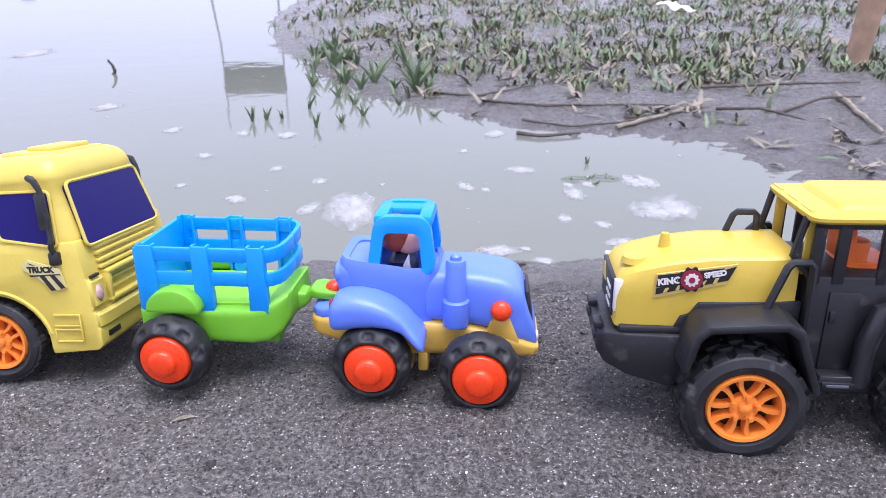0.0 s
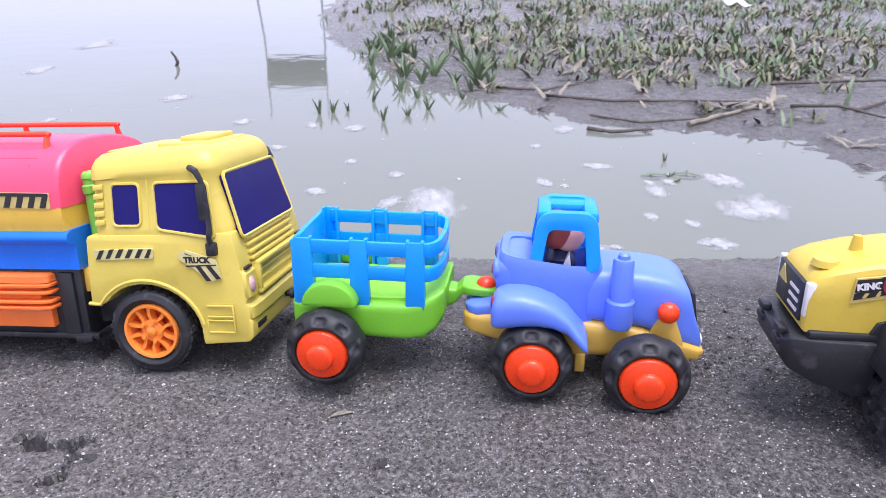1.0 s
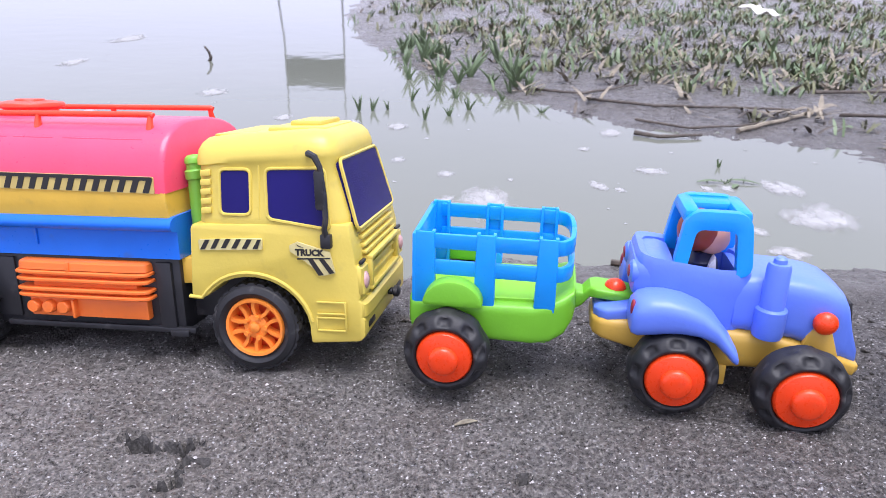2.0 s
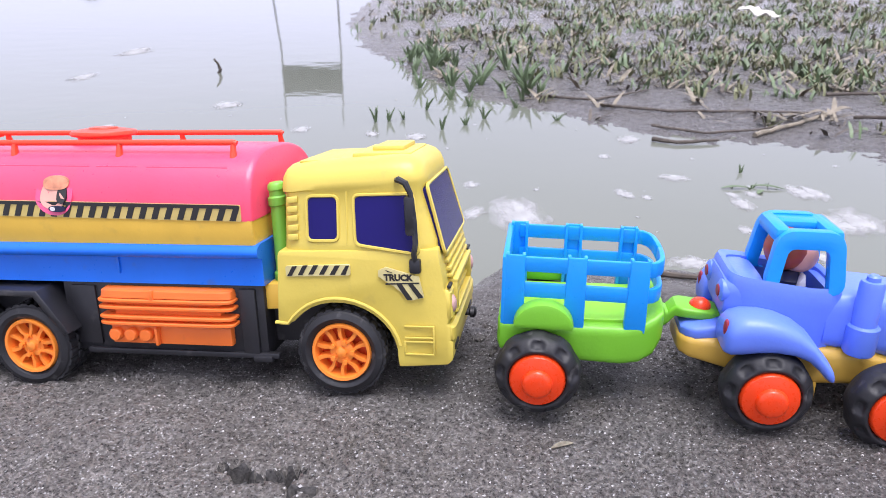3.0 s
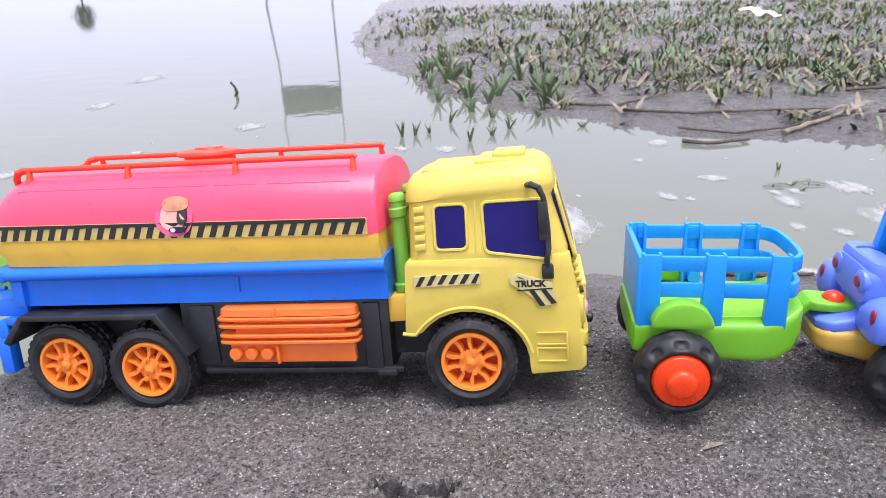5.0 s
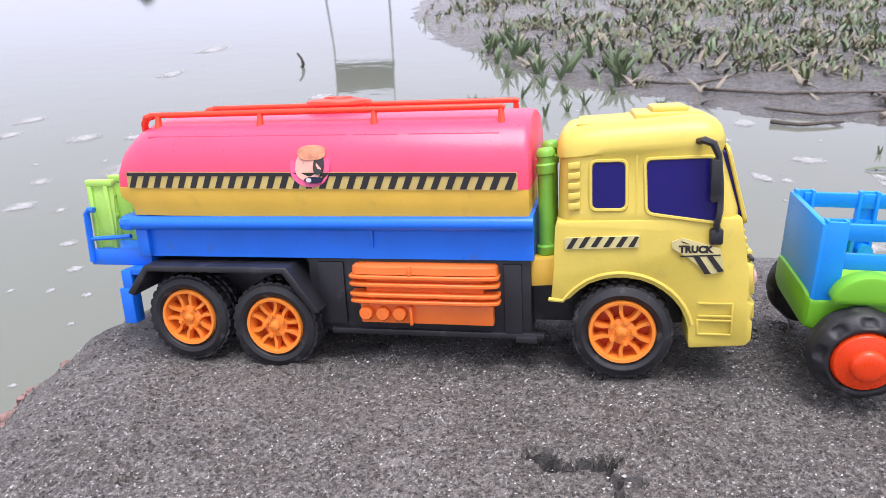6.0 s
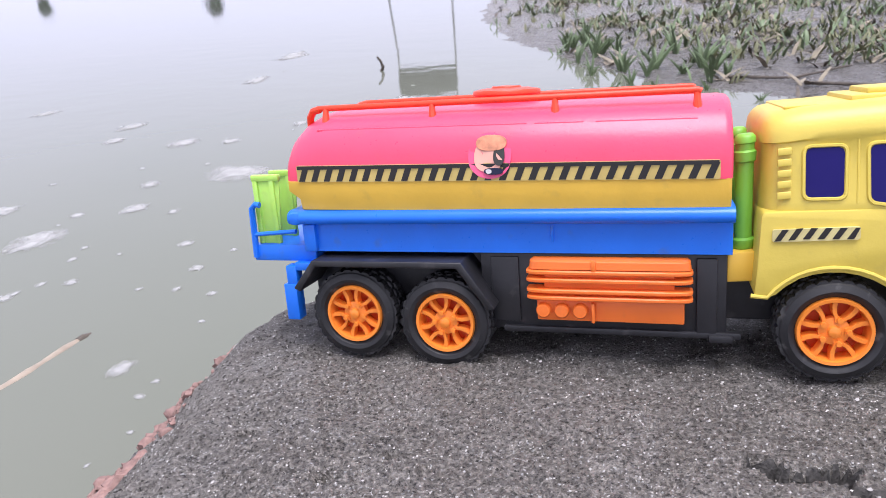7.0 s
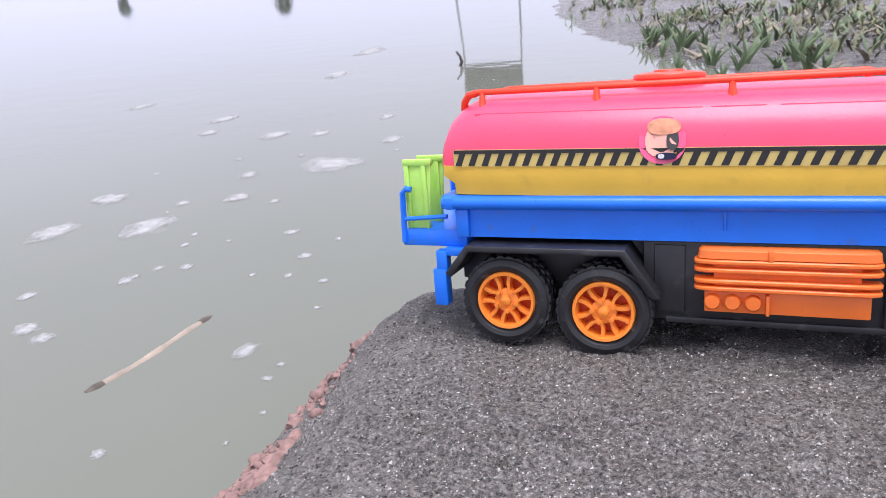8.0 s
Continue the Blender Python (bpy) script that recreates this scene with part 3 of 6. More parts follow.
def tanker_truck():
    t = thing("tanker_truck", "toy tanker truck with pink tank, yellow cab and blue deck", "toy truck", LEVEL @ pose(-0.135, 0.614, 0.0072, 0, -1.5, 0) @ pose(0, -0.047, 0.027, -5.5) @ pose(0, 0.047, -0.027))
    R = 0.0262
    # chassis
    body = box(-0.275, 0.035, -0.024, 0.024, 0.024, 0.064, 0.001)
    body = box(-0.178, -0.047, -0.038, 0.038, 0.021, 0.066, 0.001, body)
    ch = part("chassis", body, BLACK, t, "black plastic chassis and side panel")
    part("sill", box(-0.166, -0.040, -0.0405, -0.036, 0.020, 0.0235, 0.0006), BLACK, ch)
    part("panel_rib", box(-0.062, -0.052, -0.0405, -0.036, 0.023, 0.064, 0.0006), BLACK, ch)
    part("panel_rib", box(-0.172, -0.156, -0.0395, -0.036, 0.026, 0.064, 0.0006), BLACK, ch)
    part("latch_plate", box(-0.0560, -0.0440, -0.0420, -0.036, 0.0185, 0.0225, 0.0008), BLACK, ch)
    for s in (-1, 1):
        pts = [(-0.292, 0.046), (-0.278, 0.0635), (-0.186, 0.0635), (-0.168, 0.037)]
        inner = [(-0.172, 0.036), (-0.189, 0.0598), (-0.276, 0.0598), (-0.288, 0.044)]
        b = plate(pts + inner, -0.046, -0.018, 0.0006)
        for v in b.verts:
            v.co.y *= -s
        part("rear_fender", b, BLACK, t)
        part("axle", lathe([(0.003, -0.03), (0.003, 0.03)], 10, (-0.2, 0, R)), BLACK, ch) if s < 0 else None
    part("wheel_well", box(-0.290, -0.168, -0.022, 0.022, 0.036, 0.0655, 0.001), BLACK, ch)
    for x, dz in ((0.0015, 0.0006), (-0.199, -0.0008), (-0.2565, 0.0026)):
        for s in (-1, 1):
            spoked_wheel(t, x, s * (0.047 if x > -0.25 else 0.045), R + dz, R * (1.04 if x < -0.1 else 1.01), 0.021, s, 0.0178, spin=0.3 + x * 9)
    # blue deck with rolled upper edge
    prof = [(-0.0425, 0.0920), (-0.0448, 0.0908), (-0.0460, 0.0888), (-0.0460, 0.0868), (-0.0448, 0.0848), (-0.0420, 0.0838), (-0.0385, 0.0830), (-0.0385, 0.0665), (0.0385, 0.0665), (0.0385, 0.0815), (0.0395, 0.0835), (0.0425, 0.0850), (0.0430, 0.0885), (0.0425, 0.0912), (0.0405, 0.0925), (-0.0400, 0.0925)]
    b = loft([[(x + (0.0 if z > 0.083 else inset), y, z) for y, z in prof] for x, inset in ((-0.293, 0.009), (-0.170, 0), (-0.0445, -0.0005))])
    part("deck", b, BLUE, t, "blue plastic deck with a rolled edge")
    part("deck_end", box(-0.2860, -0.2780, -0.0380, 0.0380, 0.0670, 0.0835, 0.0006), BLUE, t)
    part("deck_end", box(-0.2925, -0.2850, -0.0420, 0.0420, 0.0838, 0.0915, 0.0020), BLUE, t)
    part("deck_rib", box(-0.137, -0.1355, -0.0398, -0.038, 0.073, 0.083, 0.0004), BLUE, t)
    # rear platform, rails and mud flap
    pl = box(-0.3275, -0.284, -0.034, 0.034, 0.0595, 0.070, 0.0012)
    part("rear_platform", pl, BLUE, t, "blue rear platform")
    for s in (-1, 1):
        part("grab_rail", tube([(-0.319, s * 0.034, 0.0950), (-0.322, s * 0.034, 0.0955), (-0.3248, s * 0.034, 0.093), (-0.3258, s * 0.034, 0.062)], 0.0019, 8), BLUE, t)
        part("cross_bar", tube([(-0.325, s * 0.034, 0.0765), (-0.296, s * 0.034, 0.0785)], 0.0014, 8), BLUE, t)
        mf = box(-0.3025, -0.294, s * 0.036 - 0.004, s * 0.036 + 0.004, 0.0235, 0.0465, 0.0006)
        mf = box(-0.300, -0.293, s * 0.036 - 0.0035, s * 0.036 + 0.0035, 0.043, 0.058, 0.0006, mf)
        mf = box(-0.294, -0.280, s * 0.034 - 0.005, s * 0.034 + 0.005, 0.055, 0.060, 0.0006, mf)
        part("mud_flap", mf, BLUE, t)
    part("back_panel", box(-0.297, -0.294, -0.012, 0.030, 0.072, 0.116, 0.0008), BLUE, t)
    ladder = None
    for y in (-0.031, -0.012):
        b = plate([(-0.3245, 0.070), (-0.3095, 0.070), (-0.3060, 0.1130), (-0.3245, 0.1130)], y + 0.001, y + 0.002, 0.0003)
        side = part("ladder_side" if ladder else "ladder", b, PALE_LIME, ladder or t, "" if ladder else "pale lime green ladder frame")
        ladder = ladder or side
        for x in (-0.3245, -0.3130):
            part("ladder_post", box(x, x + 0.0035, y - 0.0002, y + 0.0032, 0.0698, 0.1125, 0.0008), PALE_LIME, ladder)
        part("ladder_top", box(-0.3250, -0.3060, y - 0.0003, y + 0.0033, 0.1090, 0.1132, 0.0008), PALE_LIME, ladder)
    for z in (0.0850, 0.0980):
        part("rung", box(-0.3235, -0.321, -0.030, -0.010, z, z + 0.0025, 0.0006), PALE_LIME, ladder)
    # tank: pink upper shell over an amber lower shell
    ends = [(-0.2915, 0.0, 0.80), (-0.2910, 0.55, 0.94), (-0.2885, 0.72, 0.97), (-0.283, 0.86, 0.985), (-0.275, 0.955, 1.0), (-0.266, 1.0, 1.0), (-0.16, 1.0, 1.0), (-0.0500, 1.0, 1.0), (-0.0470, 0.985, 0.985), (-0.0460, 0.95, 0.96)]

    def shell(hw, top):
        out = []
        for x, kz, ky in ends:
            row = [(x, hw * ky, 0.1055)]
            for j in range(25):
                q = math.pi * j / 24
                u, w = math.cos(q), math.sin(q)
                row.append((x, hw * ky * math.copysign(abs(u) ** 0.80, u), 0.1065 + (top - 0.1065) * max(kz, 0.02) * w ** 0.80))
            row.append((x, -hw * ky, 0.1055))
            out.append(row)
        return out
    part("tank_upper", loft(shell(0.0375, 0.1450)), PINK, t, "glossy pink upper tank shell", 50)
    low = []
    for x, k in ((-0.2905, 0.97), (-0.288, 0.985), (-0.27, 1.0), (-0.0485, 1.0), (-0.0465, 0.985)):
        ring = [(0.0373, 0.1058), (0.0372, 0.100), (0.0364, 0.095), (0.0350, 0.0885), (-0.0350, 0.0885), (-0.0364, 0.095), (-0.0372, 0.100), (-0.0373, 0.1058)]
        low.append([(x + (0.006 if z < 0.097 and x < -0.2 else 0), y * k, z) for y, z in ring])
    part("tank_lower", loft(low), TANK_YELLOW, t, "amber lower tank shell")
    # seams moulded along the top
    for y, z, spans in ((-0.0290, 0.1335, ((-0.272, -0.148), (-0.144, -0.118), (-0.112, -0.062))),):
        for a, c in spans:
            part("seam_ridge", box(a, c, y - 0.0006, y + 0.0008, z - 0.0002, z + 0.0014, 0.0003), PINK, t)
    for s in (-1, 1):
        y = 0.012 + s * 0.0365
        part("roof_rail", tube([(-0.2770, y, 0.1452), (-0.2750, y, 0.1464), (-0.0615, y, 0.1480), (-0.0600, y, 0.1472)], 0.0018, 10), RED, t, "red-orange roof rail")
        for x in (-0.2700, -0.2035, -0.1340, -0.0620):
            part("rail_post", tube([(x, y, 0.1468), (x, y - s * -0.001, 0.143), (x + 0.0004, y + s * 0.0025, 0.1365)], [0.0016, 0.0019, 0.0028], 8), RED, t)
    part("end_hook", tube([(-0.274, -0.0245, 0.1460), (-0.279, -0.0235, 0.1450), (-0.2825, -0.0215, 0.141), (-0.284, -0.019, 0.136)], 0.0022, 8), RED, t)
    part("end_hook", tube([(-0.274, 0.0485, 0.1460), (-0.279, 0.0475, 0.1450), (-0.2825, 0.0455, 0.141), (-0.284, 0.043, 0.136)], 0.0022, 8), RED, t)
    h = part("hatch", lathe([(0.0, 0.1400), (0.0165, 0.1380), (0.0160, 0.1480), (0.0195, 0.1486), (0.0202, 0.1494), (0.0202, 0.1508), (0.0195, 0.1517), (0.013, 0.1528), (0.0, 0.1531)], 36, (-0.1678, 0.012, 0), axis="z"), RED, t, "red-orange round hatch lid")
    part("hatch_knob", lathe([(0.0, 0.1528), (0.009, 0.1530), (0.0085, 0.1539), (0.0, 0.1542)], 20, (-0.1678, 0.012, 0), axis="z"), RED, h)
    hazard_band(t, -0.283, -0.0520, 0.1055, 0.1150, -0.0375, 29, STICKER_TAN, 0.35)
    # oval sticker with plain printed shapes
    bend = lambda z: 0.40 * max(0, z - 0.1155)
    bd = part("round_sticker", plate([(-0.1672 + u, 0.1187 + w) for u, w in oval(0.0118, 0.0120, 2.2, 28)], -0.0385, -0.0345, 0, shear=bend), STICKER_PINK, t, "pink oval sticker with plain printed shapes")
    for i, (px, pz, pw, ph, mt) in enumerate(((-0.1678, 0.1185, 0.0078, 0.0082, SKIN), (-0.1620, 0.1190, 0.0030, 0.0052, INK), (-0.1664, 0.1255, 0.0084, 0.0040, STICKER_BROWN), (-0.1650, 0.1108, 0.0052, 0.0018, NAVY), (-0.1675, 0.1108, 0.0016, 0.0012, WHITE_INK))):
        part("printed_shape", plate([(px + u, pz + w) for u, w in oval(pw, ph, 2.4, 20)], -0.0388 - 0.0002 * i, -0.0365, 0, shear=bend), mt, bd)
    # orange tool box
    ob = part("tool_box", box(-0.1460, -0.0680, -0.0445, -0.037, 0.0285, 0.041, 0.0008), ORANGE, t, "orange side box with ribs and three round caps")
    part("box_core", box(-0.1415, -0.0730, -0.0450, -0.037, 0.041, 0.064, 0.0008), ORANGE, ob)
    for z0 in (0.0415, 0.0455, 0.0515, 0.0560):
        part("rib", along_z([(z0, -0.1505, -0.0645, -0.0495, -0.030), (z0 + 0.0006, -0.1512, -0.0638, -0.0502, -0.030), (z0 + 0.0018, -0.1512, -0.0638, -0.0502, -0.030), (z0 + 0.0024, -0.1505, -0.0645, -0.0495, -0.030)], 7, 40), ORANGE, ob)
    part("lid", along_z([(0.0590, -0.1495, -0.0645, -0.0490, -0.030), (0.0630, -0.1490, -0.0650, -0.0485, -0.030), (0.0642, -0.1475, -0.0665, -0.0470, -0.030)], 7, 40), ORANGE, ob)
    part("latch", box(-0.1155, -0.1130, -0.0500, -0.046, 0.0575, 0.0640, 0.0006), ORANGE, ob)
    for x in (-0.1420, -0.1320, -0.1220):
        part("cap", lathe([(0.0, -0.0490), (0.0034, -0.0488), (0.0041, -0.0478), (0.0041, -0.043)], 18, (x, 0, 0.0350)), ORANGE, ob)
    part("pin", box(-0.1160, -0.1140, -0.0485, -0.043, 0.0285, 0.0400, 0.0008), ORANGE, ob)
    # green cylinders behind the cab
    for y in (-0.0205, 0.012):
        part("gas_cylinder", lathe([(0.0, 0.066), (0.0048, 0.066), (0.0056, 0.067), (0.0056, 0.071), (0.0044, 0.072), (0.0044, 0.111), (0.0054, 0.112), (0.0056, 0.1165), (0.0046, 0.1175), (0.0046, 0.1205), (0.0052, 0.1212), (0.0050, 0.1240), (0.0036, 0.1255), (0.0, 0.1260)], 20, (-0.0388, y, 0), axis="z"), GREEN, t, "green upright cylinder")
    part("cab_mount", box(-0.050, -0.034, -0.030, 0.030, 0.050, 0.066, 0.001), TANK_YELLOW, t)
    # cab: lower body with wheel arch
    arch = [(0.0005 + 0.0345 * math.cos(q), 0.0255 + 0.0315 * math.sin(q)) for q in (radians(a) for a in range(-4, 150, 11))]
    low = [(0.0355, 0.0188), (0.0635, 0.0200), (0.0665, 0.0230), (0.0668, 0.0330), (0.0655, 0.0345), (0.0660, 0.0360), (0.0660, 0.0430), (0.0640, 0.0445), (0.0650, 0.0470), (0.0640, 0.0630), (0.0625, 0.0650), (0.0625, 0.0705), (0.0605, 0.0800), (0.0595, 0.0880), (-0.0320, 0.0885), (-0.0330, 0.0860), (-0.0345, 0.0600), (-0.0355, 0.0470), (-0.0300, 0.0445)]
    b = plate(low + arch[::-1], -0.042, 0.0435, 0.0012)
    for v in b.verts:
        k = 1 - 0.05 * max(0, v.co.x - 0.045) / 0.02 - 0.03 * max(0, v.co.z - 0.072) / 0.018
        v.co.y *= k
    cab = part("cab_body", b, YELLOW, t, "pale yellow plastic truck cab with wheel arch")
    up = [(0.0820, -0.0322, 0.0605, -0.0390, 0.0400), (0.0895, -0.0324, 0.0600, -0.0398, 0.0405), (0.0915, -0.0322, 0.0600, -0.0394, 0.0400), (0.106, -0.0318, 0.0560, -0.0374, 0.0380), (0.1200, -0.0312, 0.0520, -0.0356, 0.0366), (0.1208, -0.0326, 0.0532, -0.0366, 0.0376), (0.1240, -0.0326, 0.0528, -0.0362, 0.0372), (0.1290, -0.0320, 0.0512, -0.0346, 0.0356), (0.1325, -0.0305, 0.0485, -0.0318, 0.0328), (0.1348, -0.0280, 0.0450, -0.0280, 0.0290), (0.1358, -0.0230, 0.0400, -0.0220, 0.0230)]
    b = along_z(up, 7.0, 56)
    for v in b.verts:
        if v.co.z > 0.120:
            v.co.z += 0.0036 * max(0, v.co.x + 0.02) / 0.07
    part("cab_upper", b, YELLOW, t, "pale yellow cab top with rounded roof edge")
    part("roof_rib", box(-0.022, 0.004, -0.024, 0.026, 0.1352, 0.1366, 0.0006), YELLOW, t)
    part("roof_vent", box(0.008, 0.043, -0.020, 0.022, 0.1350, 0.1395, 0.0015), YELLOW, t)
    part("roof_vent", box(0.0175, 0.0365, -0.010, 0.018, 0.1385, 0.1422, 0.0012), YELLOW, t)

    def wall_y(z):
        return -0.0392 + (z - 0.0915) * (0.0040 / 0.0305)
    wins = ([(-0.0138, 0.0936), (0.0026, 0.0936), (0.0026, 0.1168), (-0.0138, 0.1168)], [(0.0140, 0.0915), (0.0485, 0.0862), (0.0455, 0.1176), (0.0132, 0.1172)])
    for s in (-1, 1):
        for pts in wins:
            g = plate(rounded(pts, 0.0032), -0.0004, 0.002, 0, shear=wall_y)
            fr = tube([(x, wall_y(z) - 0.0002, z) for x, z in rounded([(x + (0.0009 if x > sum(p[0] for p in pts) / 4 else -0.0009), z + (0.0009 if z > 0.105 else -0.0009)) for x, z in pts], 0.0036)], 0.0010, 6, True)
            if s > 0:
                for v in list(g.verts) + list(fr.verts):
                    v.co.y *= -1
            wob = part("side_window", g, GLAZE, t, "dark blue side window")
            part("window_frame", fr, YELLOW, wob)
        g = None
        for i in range(5):
            z = 0.0938 + i * 0.0052
            g = box(-0.0262, -0.0200, -0.0008, 0.0010, z, z + 0.0034, 0.0004, g)
        for v in g.verts:
            v.co.y += wall_y(v.co.z)
            v.co.y *= -s
        part("cab_louvre", g, YELLOW, t)
        line = tube([(0.0084, s * -wall_y(0.0905) * 1.0, 0.0905), (0.0084, -s * wall_y(0.1200), 0.1200)], 0.0006, 6)
        part("door_seam", line, YELLOW, t)
        # mirror
        mx, my = 0.0418, s * 0.0425
        mir = part("mirror_arm", tube([(mx - 0.004, s * 0.036, 0.1262), (mx - 0.002, s * 0.041, 0.1272), (mx + 0.002, my, 0.1255), (mx + 0.0045, my, 0.120), (mx + 0.0060, my, 0.105), (mx + 0.0062, my, 0.092), (mx + 0.0050, my, 0.086), (mx + 0.0055, s * 0.041, 0.080)], [0.0017, 0.0019, 0.0019, 0.0016, 0.0016, 0.0016, 0.0016, 0.0018], 8), BLACK, t, "black wing mirror arm")
        part("mirror_head", box(mx + 0.0008, mx + 0.0066, my - 0.002, my + 0.002, 0.0965, 0.1185, 0.0018), BLACK, mir)
        part("mirror_foot", box(mx + 0.002, mx + 0.0085, s * 0.0405 - 0.0025, s * 0.0405 + 0.0025, 0.0748, 0.0830, 0.0012), BLACK, mir)
        for z in (0.0262, 0.0338, 0.0362, 0.0430):
            part("step_ledge", box(0.0395, 0.0560, s * 0.0418 - 0.0005, s * 0.0418 + 0.0005, z, z + 0.0012, 0.0004), YELLOW, t)
        part("step_ledge", box(0.0388, 0.0400, s * 0.0418 - 0.0005, s * 0.0418 + 0.0005, 0.0262, 0.0350, 0.0004), YELLOW, t)
        part("step_ledge", box(0.0556, 0.0568, s * 0.0418 - 0.0005, s * 0.0418 + 0.0005, 0.0262, 0.0442, 0.0004), YELLOW, t)
    # arch lip
    lip = [(0.0005 + 0.0365 * math.cos(q), -0.0416, 0.0260 + 0.0335 * math.sin(q)) for q in (radians(a) for a in range(10, 146, 9))]
    part("arch_lip", tube(lip + [(-0.037, -0.0416, 0.0465)], 0.0012, 8), YELLOW, t)
    # windscreen and front
    def front_x(z):
        return 0.0612 - (z - 0.0845) * 0.262
    pts = rounded([(-0.0318, 0.0845), (0.0345, 0.0845), (0.0310, 0.1215), (-0.0290, 0.1215)], 0.004)
    b = bmesh.new()
    a = [b.verts.new((front_x(z) + 0.0018, y, z)) for y, z in pts]
    c = [b.verts.new((front_x(z) - 0.003, y, z)) for y, z in pts]
    b.faces.new(a)
    b.faces.new(c[::-1])
    for i in range(len(pts)):
        b.faces.new((a[i], c[i], c[(i + 1) % len(pts)], a[(i + 1) % len(pts)]))
    ws = part("windscreen", b, GLAZE, t, "dark blue windscreen")
    part("windscreen_frame", tube([(front_x(z) + 0.0014, y * 1.02, z + (0.0008 if z > 0.1 else -0.0008)) for y, z in pts], 0.0011, 6, True), YELLOW, ws)
    for z in (0.0680, 0.0720, 0.0765, 0.0805):
        part("grille_bar", box(0.058, 0.0676 - max(0, z - 0.06) * 0.22, -0.027, 0.030, z, z + 0.0024, 0.0007), YELLOW, t)
    # framed lower grille
    for z in (0.0462, 0.0640):
        part("grille_frame", box(0.058, 0.0685, -0.0255, 0.0285, z, z + 0.0030, 0.0010), YELLOW, t)
    for y in (-0.0255, 0.0255):
        part("grille_frame", box(0.058, 0.0682, y, y + 0.0030, 0.0480, 0.0655, 0.0010), YELLOW, t)
    for z in (0.0525, 0.0585):
        part("grille_bar", box(0.058, 0.0660, -0.022, 0.025, z, z + 0.0020, 0.0006), YELLOW, t)
    LAMP = material("clear_lamp_plastic", (0.55, 0.33, 0.30), rough=0.12, grain=0.3, scale=200)
    for s in (-1, 1):
        hl = part("headlight_housing", along_z([(0.0470, 0.0600, 0.0655, s * 0.0335 - 0.0055, s * 0.0335 + 0.0055), (0.0485, 0.0600, 0.0672, s * 0.0335 - 0.0065, s * 0.0335 + 0.0065), (0.0630, 0.0600, 0.0664, s * 0.0335 - 0.0065, s * 0.0335 + 0.0065), (0.0645, 0.0600, 0.0648, s * 0.0335 - 0.0055, s * 0.0335 + 0.0055)], 5, 28), YELLOW, t)
        part("headlight", ball((0.0664, s * 0.0350, 0.0555), 0.0044, (0.55, 0.75, 1.2)), LAMP, hl, "clear pinkish headlight")
        part("indicator", box(0.0640, 0.0662, s * 0.0350 - 0.004, s * 0.0350 + 0.004, 0.0652, 0.0672, 0.0006), INK, hl)
        part("fog_slot", box(0.0650, 0.0674, s * 0.0270 - 0.006, s * 0.0270 + 0.006, 0.0262, 0.0298, 0.0006), INK, t)
    part("bumper", along_z([(0.0335, 0.050, 0.0668, -0.0385, 0.0395), (0.0350, 0.050, 0.0685, -0.0395, 0.0405), (0.0420, 0.050, 0.0685, -0.0395, 0.0405), (0.0440, 0.050, 0.0665, -0.0385, 0.0395)], 9, 40), YELLOW, t)
    part("tow_eye", lathe([(0.0, 0.066), (0.0022, 0.066), (0.0022, 0.0695), (0.0036, 0.0705), (0.0036, 0.0730), (0.0020, 0.0740), (0.0, 0.0742)], 14, (0, 0.010, 0.0320), axis="x"), BLACK, t)
    hazard_band(t, -0.0280, 0.0098, 0.0735, 0.0797, -0.0420 + 0.0002, 6, STICKER_PALE, 0.55, False)
    st = part("door_sticker", plate([(0.0260, 0.0765), (0.0305, 0.0785), (0.0490, 0.0730), (0.0515, 0.0610), (0.0440, 0.0592), (0.0345, 0.0675), (0.0260, 0.0730)], -0.0422, -0.0412, 0), STICKER_PALE, t, "clear sticker with black lettering and slanted bars")
    words("TRUCK", 0.0049, pose(0.0373, -0.0423, 0.0724, 0, 0.5, 0), INK, st, "lettering")
    for pts in ([(0.0300, 0.0684), (0.0492, 0.0692), (0.0492, 0.0699), (0.0300, 0.0692)], [(0.0362, 0.0688), (0.0392, 0.0688), (0.0450, 0.0598), (0.0420, 0.0595)], [(0.0428, 0.0688), (0.0456, 0.0690), (0.0512, 0.0612), (0.0484, 0.0606)], [(0.0302, 0.0770), (0.0345, 0.0752), (0.0312, 0.0760)]):
        part("bar", plate(pts, -0.0425, -0.0420, 0), INK, st)
    # widths of the near and the far half, part by part, and the tank's own slope
    wide = {"tank_upper": (1.20, 1.84), "tank_lower": (1.20, 1.84), "seam_ridge": (1.20, 1.84), "hazard_sticker": (1.20, 1), "round_sticker": (1.20, 1), "printed_shape": (1.20, 1),
            "deck": (1.0, 1.6), "deck_rib": (1.0, 1), "chassis": (0.95, 1.4), "sill": (0.95, 1), "panel_rib": (0.95, 1), "latch_plate": (0.95, 1), "tool_box": (0.92, 1), "box_core": (0.92, 1), "rib": (0.92, 1), "lid": (0.92, 1), "latch": (0.92, 1), "cap": (0.92, 1), "pin": (0.92, 1)}
    behind = ("rear_platform", "grab_rail", "cross_bar", "ladder", "ladder_side", "ladder_post", "ladder_top", "rung")
    single = ("roof_rail", "rail_post", "end_hook", "hatch", "hatch_knob")
    on_tank = single + ("tank_upper", "tank_lower", "seam_ridge", "hazard_sticker", "round_sticker", "printed_shape")
